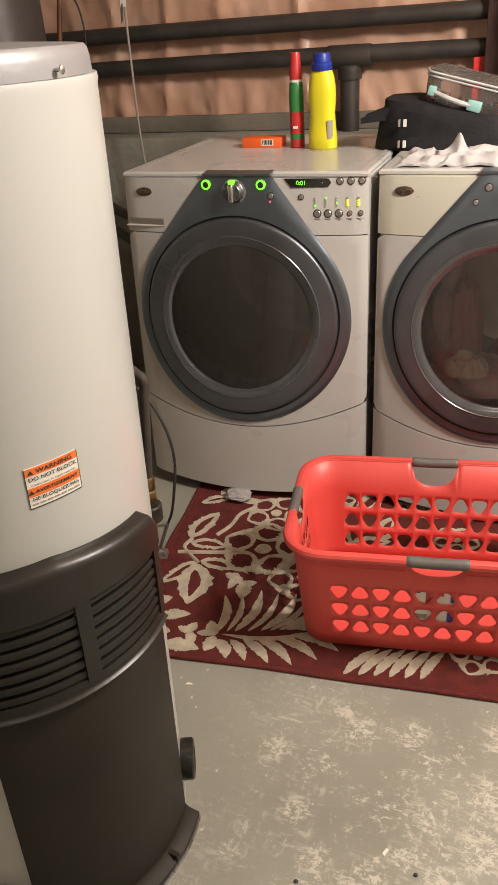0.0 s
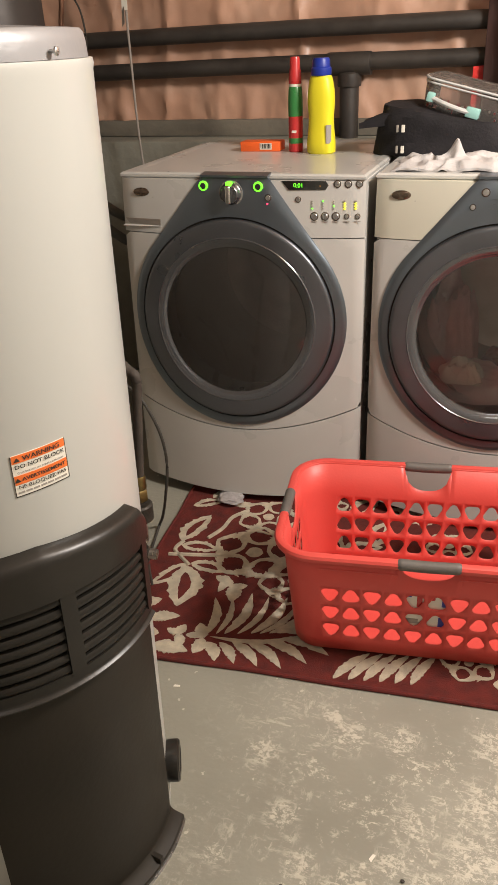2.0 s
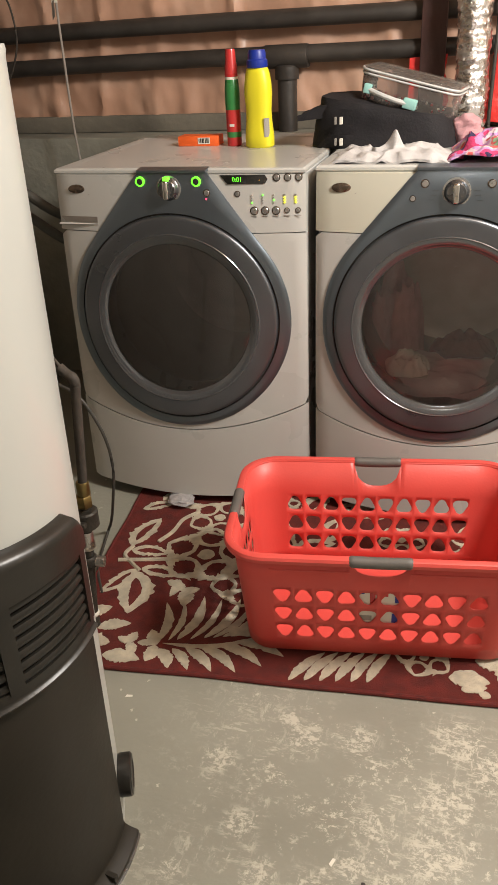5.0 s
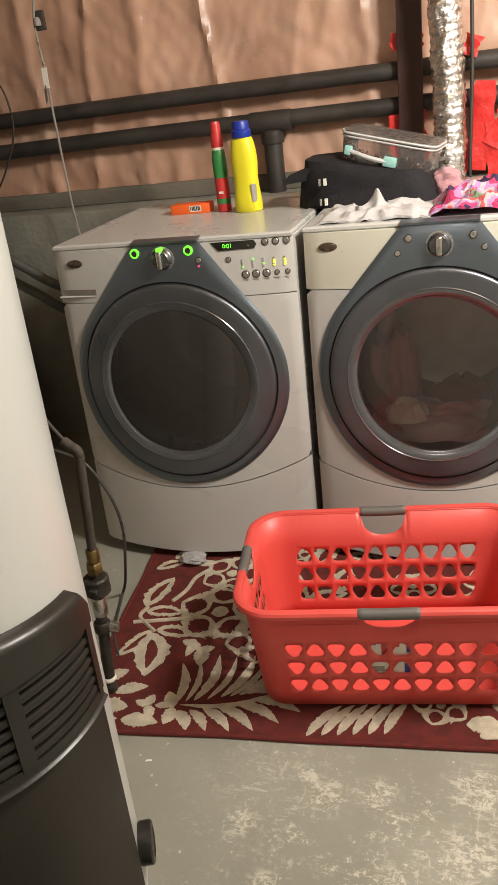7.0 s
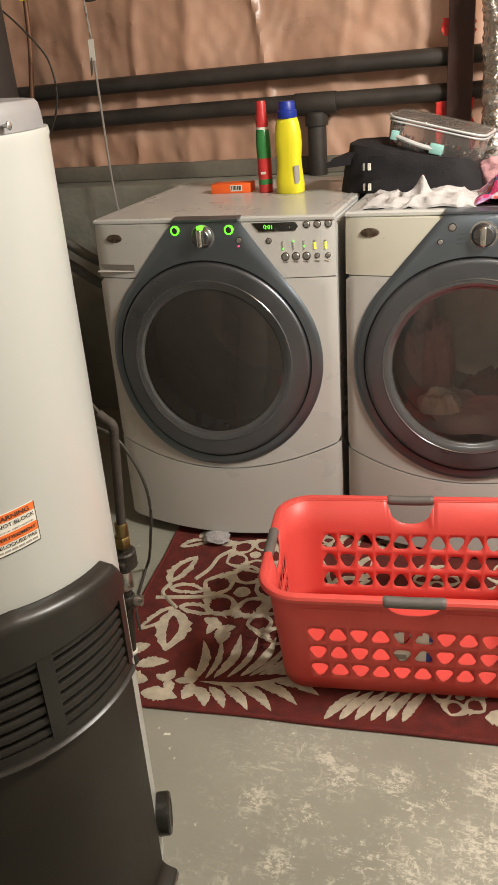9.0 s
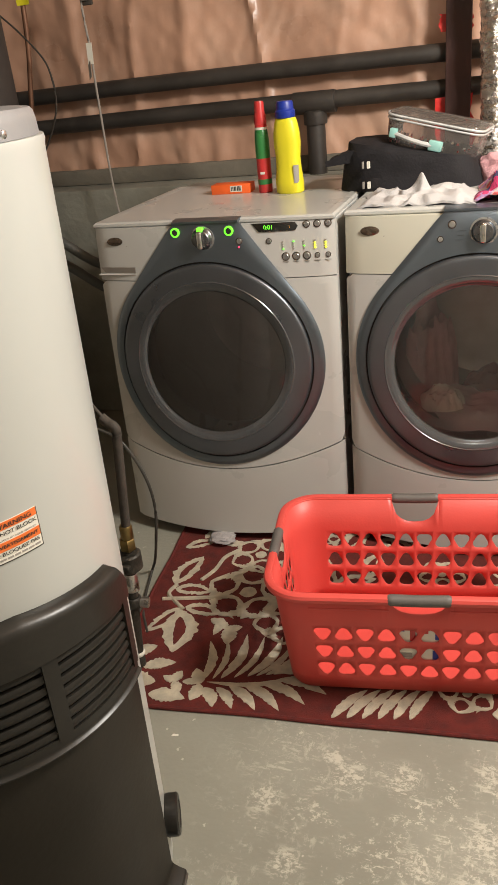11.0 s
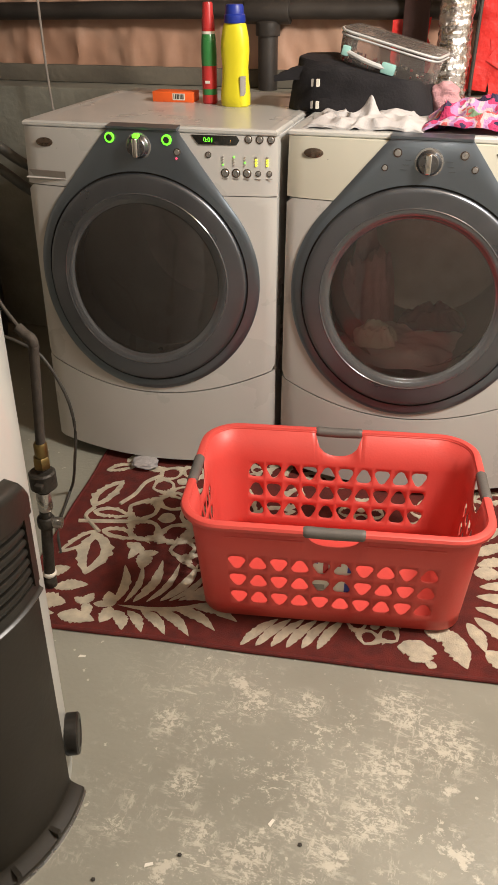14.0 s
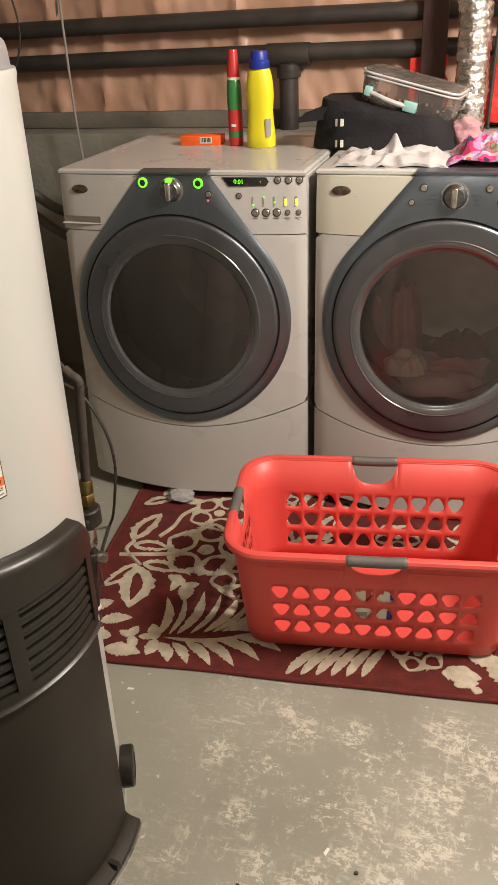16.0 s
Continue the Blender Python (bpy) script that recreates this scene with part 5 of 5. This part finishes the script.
def aerosol(place):
    can = thing("spray_can", place, "slim red and green spray can with a red cap", "spray can")
    part("body", lathe([(0.019, 0), (0.0215, 0.003), (0.0215, 0.095), (0.0215, 0.1)], 28), MAT["can_red"], can)
    part("foot_band", lathe([(0.0218, 0.025), (0.0218, 0.04)], 28, cap=False), MAT["can_green"], can)
    part("green_band", lathe([(0.0216, 0.1), (0.0222, 0.12), (0.0218, 0.15), (0.0195, 0.175), (0.018, 0.18)], 28), MAT["can_green"], can, "green label band")
    part("collar", lathe([(0.0185, 0.18), (0.0185, 0.187)], 28), MAT["label_white"], can)
    part("cap", lathe([(0.0183, 0.187), (0.018, 0.215), (0.015, 0.23), (0.0145, 0.252), (0.013, 0.258), (0.002, 0.259)], 28), MAT["can_red"], can, "red cap")
    part("print_bar", box((-0.006, -0.0222, 0.055), (0.008, -0.0205, 0.062)), MAT["label_white"], can)


def bleach_bottle(place):
    b = thing("detergent_bottle", place, "yellow plastic cleaner bottle with a blue cap", "bottle", -8)
    rings = []
    for z, w, d in ((0, 0.038, 0.026), (0.004, 0.042, 0.029), (0.03, 0.0425, 0.03), (0.07, 0.038, 0.0265), (0.1, 0.0365, 0.026), (0.14, 0.04, 0.0285), (0.17, 0.0385, 0.028), (0.195, 0.034, 0.026), (0.207, 0.03, 0.024), (0.21, 0.026, 0.022)):
        rings.append([(w * math.copysign(abs(math.cos(a)) ** 0.8, math.cos(a)), d * math.copysign(abs(math.sin(a)) ** 0.8, math.sin(a)), z) for a in [2 * math.pi * k / 40 for k in range(40)]])
    part("body", loft(rings), MAT["yellow"], b)
    part("cap", lathe([(0.0275, 0.209), (0.0295, 0.212), (0.029, 0.228), (0.0255, 0.2315), (0.0248, 0.248), (0.022, 0.254), (0.002, 0.2545)], 30), MAT["blue"], b, "blue cap")
    part("label", slab(lambda u, v: (0.026 + 0.012 * u, -0.0275 + 0.012 * u * u, 0.03 + 0.05 * v), lambda u, v: (0.026 + 0.01 * u, -0.022 + 0.012 * u * u, 0.03 + 0.05 * v), 6, 4), MAT["print_grey"], b)


aerosol((0.381, 0.405, ZT))
bleach_bottle((0.468, 0.375, ZT))
carton = thing("orange_box", (0.265, 0.43, ZT), "small flat orange cardboard box with a barcode", "box", 2)
part("carton", box((-0.063, -0.03, 0), (0.063, 0.03, 0.028), 0.0015), MAT["orange"], carton)
part("barcode_panel", box((0.0, -0.0308, 0.006), (0.038, -0.0295, 0.024)), MAT["label_white"], carton)
for k in range(7):
    part("barcode_bar", box((0.003 + 0.0048 * k, -0.0312, 0.009), (0.0052 + 0.0048 * k + 0.0008 * (k % 3), -0.0303, 0.022)), MAT["ink"], carton)

# ---- things on the dryer ----
DT = 0.9655


def bag_shape(a, b, z0, z1, top_in, seed, bend):
    def ring(t):
        w = 1 - top_in * t * t
        out = []
        for k in range(44):
            ang = 2 * math.pi * k / 44
            c, s = math.cos(ang), math.sin(ang)
            x = a * w * math.copysign(abs(c) ** 0.55, c)
            y = b * w * math.copysign(abs(s) ** 0.55, s)
            q = 0.012 * noise.noise(Vector((x * 12, y * 12, t * 4 + seed)))
            z = z0 + (z1 - z0) * t + bend * t * (x / a)
            out.append((x + q, y + q, z))
        return out
    ts = [0, 0.04, 0.12, 0.3, 0.5, 0.7, 0.86, 0.95, 1.0]
    rings = [ring(t) for t in ts] + [[(0.6 * x, 0.6 * y, z + 0.004) for x, y, z in ring(1.0)]]
    return loft(rings)


bag = thing("black_bag", (0.83, 0.42, DT), "soft black nylon bag lying on the dryer", "bag", -3)
part("body", bag_shape(0.2, 0.13, 0.0, 0.105, 0.12, 1.0, -0.03), MAT["black_cloth"], bag)
part("flap", slab(lambda u, v: (-0.235 + 0.2 * u, -0.1 + 0.2 * v, 0.085 + 0.03 * math.sin(2.5 * u) + 0.008 * noise.noise(Vector((u * 4, v * 4, 2)))), lambda u, v: (-0.235 + 0.2 * u, -0.1 + 0.2 * v, 0.07 + 0.02 * u), 14, 10), MAT["black_cloth"], bag)
for z in (0.012, 0.066):
    for x in (-0.118, -0.104):
        part("buckle_mark", box((x, -0.142, z), (x + (0.004 if x < -0.11 else 0.007), -0.132, z + 0.018)), MAT["label_white"] if x > -0.11 else MAT["print_grey"], bag)

case = thing("clear_vinyl_case", (0.878, 0.42, 1.064), "clear plastic zipped case with bright bits set in for its highlights", "case")
case.matrix_basis = pose(0.882, 0.43, 1.043, 0, 14, -6)


def case_ring(t, a=0.135, b=0.1, h=0.092, grow=0.0):
    w = 1 - 0.09 * (1 - t) + grow
    out = []
    for k in range(48):
        ang = 2 * math.pi * k / 48
        c, s = math.cos(ang), math.sin(ang)
        q = 0.003 * noise.noise(Vector((c * 3, s * 3, t * 5)))
        out.append((a * w * math.copysign(abs(c) ** 0.32, c) + q, b * w * math.copysign(abs(s) ** 0.32, s) + q, h * t))
    return out


part("shell", loft([case_ring(t / 6) for t in range(7)], True, False), MAT["vinyl"], case)
part("lid", loft([case_ring(1.0), [(x * 0.98, y * 0.98, z + 0.006) for x, y, z in case_ring(1.0)], [(x * 0.5, y * 0.5, z + 0.009) for x, y, z in case_ring(1.0)]], True, True), MAT["vinyl"], case)
part("base", loft([case_ring(0), [(x, y, 0.003) for x, y, z in case_ring(0)]], True, True), MAT["vinyl"], case)
for t, nm in ((1.0, "piping"), (0.9, "zip")):
    ring = case_ring(t, grow=0.008)
    part(nm, tube(ring + ring[:1], 0.0036 if t == 1 else 0.003, 6, steps=1), MAT["piping"], case)
handle = part("handle", tube([(-0.1, -0.103, 0.047), (-0.06, -0.112, 0.042), (-0.02, -0.113, 0.038), (0.02, -0.106, 0.036)], 0.0065, 8), MAT["piping"], case, "grey carry handle")
part("tab", box((-0.112, -0.11, 0.036), (-0.092, -0.092, 0.06), 0.003), MAT["mint"], case, "mint green tab")
part("tab", box((0.002, -0.114, 0.024), (0.038, -0.094, 0.05), 0.003), MAT["mint"], case, "mint green tab")
# small bright and coloured boxes, put in to imitate highlights sparkling on the vinyl
rnd = random.Random(4)
for k in range(46):
    x, y = rnd.uniform(-0.12, 0.12), rnd.uniform(-0.085, 0.085)
    s = rnd.uniform(0.003, 0.007)
    part("sparkle_bit", box((x, y, 0.003 + 0.02 * rnd.random()), (x + s, y + s, 0.006 + 0.022), 0), MAT[rnd.choice(["chrome", "pink_fluff", "can_red", "label_white"])], case)


def cloth(name, x0, x1, y0, y1, z, mat, label, seed, lift, peak=None, category="towel"):
    def f(u, v):
        x, y = x0 + (x1 - x0) * u, y0 + (y1 - y0) * v
        w = Vector((x * 14, y * 14, seed))
        h = 0.35 + 0.6 * (1 - 2.2 * abs(noise.noise(w * 1.4))) + 0.3 * noise.noise(w * 2.1)
        edge = min(1.0, 6 * min(u, 1 - u, 1 - v, v + 0.07) + 0.12)
        zz = z + lift * max(0.06, h) * edge
        if peak:
            px, py, ph, pw = peak
            zz += ph * math.exp(-(((x - px) / pw) ** 2 + ((y - py) / (pw * 1.3)) ** 2))
        wob = 0.012 * noise.noise(Vector((u * 7, v * 7, seed + 3)))
        return (x + wob, y + 0.014 * noise.noise(Vector((u * 9, v * 6, seed + 9))), zz)
    def g(u, v):
        p = f(u, v)
        return (p[0], p[1], max(z, p[2] - 0.006))
    return tagged(link_mesh(name, slab(f, g, 70, 40), MAT[mat]), label, category)


cloth("white_towel", 0.735, 1.025, 0.045, 0.25, DT, "towel", "crumpled white cloth lying on the dryer", 5.0, 0.027, (0.885, 0.15, 0.043, 0.014))
cloth("floral_garment", 1.02, 1.32, 0.05, 0.3, DT, "floral", "bright pink patterned garment in a heap", 9.0, 0.05, (1.2, 0.2, 0.025, 0.08), "garment")
fluff("pink_pompom", (1.05, 0.37, DT), 0.041, "pink_fluff", "fluffy pale pink pompom", "pompom", 6.0, 0.9, 0.05)

# ---- grit on the floor ----
rnd = random.Random(11)
crumbs = bmesh.new()
for x, y in ((0.712, -1.296), (0.836, -1.217), (1.03, -1.143)):
    bmesh.ops.create_icosphere(crumbs, subdivisions=1, radius=0.0035, matrix=pose(x, y, 0.0025) @ Matrix.Diagonal((1.3, 1, 0.7, 1)))
tagged(link_mesh("floor_grit", crumbs, MAT["ink"]), "dark crumbs of dirt on the floor", "grit", "", "stuff")
flake = bmesh.new()
for x, y, a in ((0.791, -1.247, 0.5), (0.47, -0.851, 0.2), (0.972, -1.117, 1.2)):
    c, s = math.cos(a), math.sin(a)
    loft([[(x + 0.008 * (c * u - 0.4 * s * v), y + 0.008 * (s * u + 0.4 * c * v), z) for u, v in ((-1, -1), (1, -0.7), (0.9, 0.9), (-0.7, 1))] for z in (0.0004, 0.0016)], True, True, flake)
tagged(link_mesh("paint_flake", flake, MAT["label_white"]), "loose pale flakes of paint on the floor", "flake", "", "stuff")
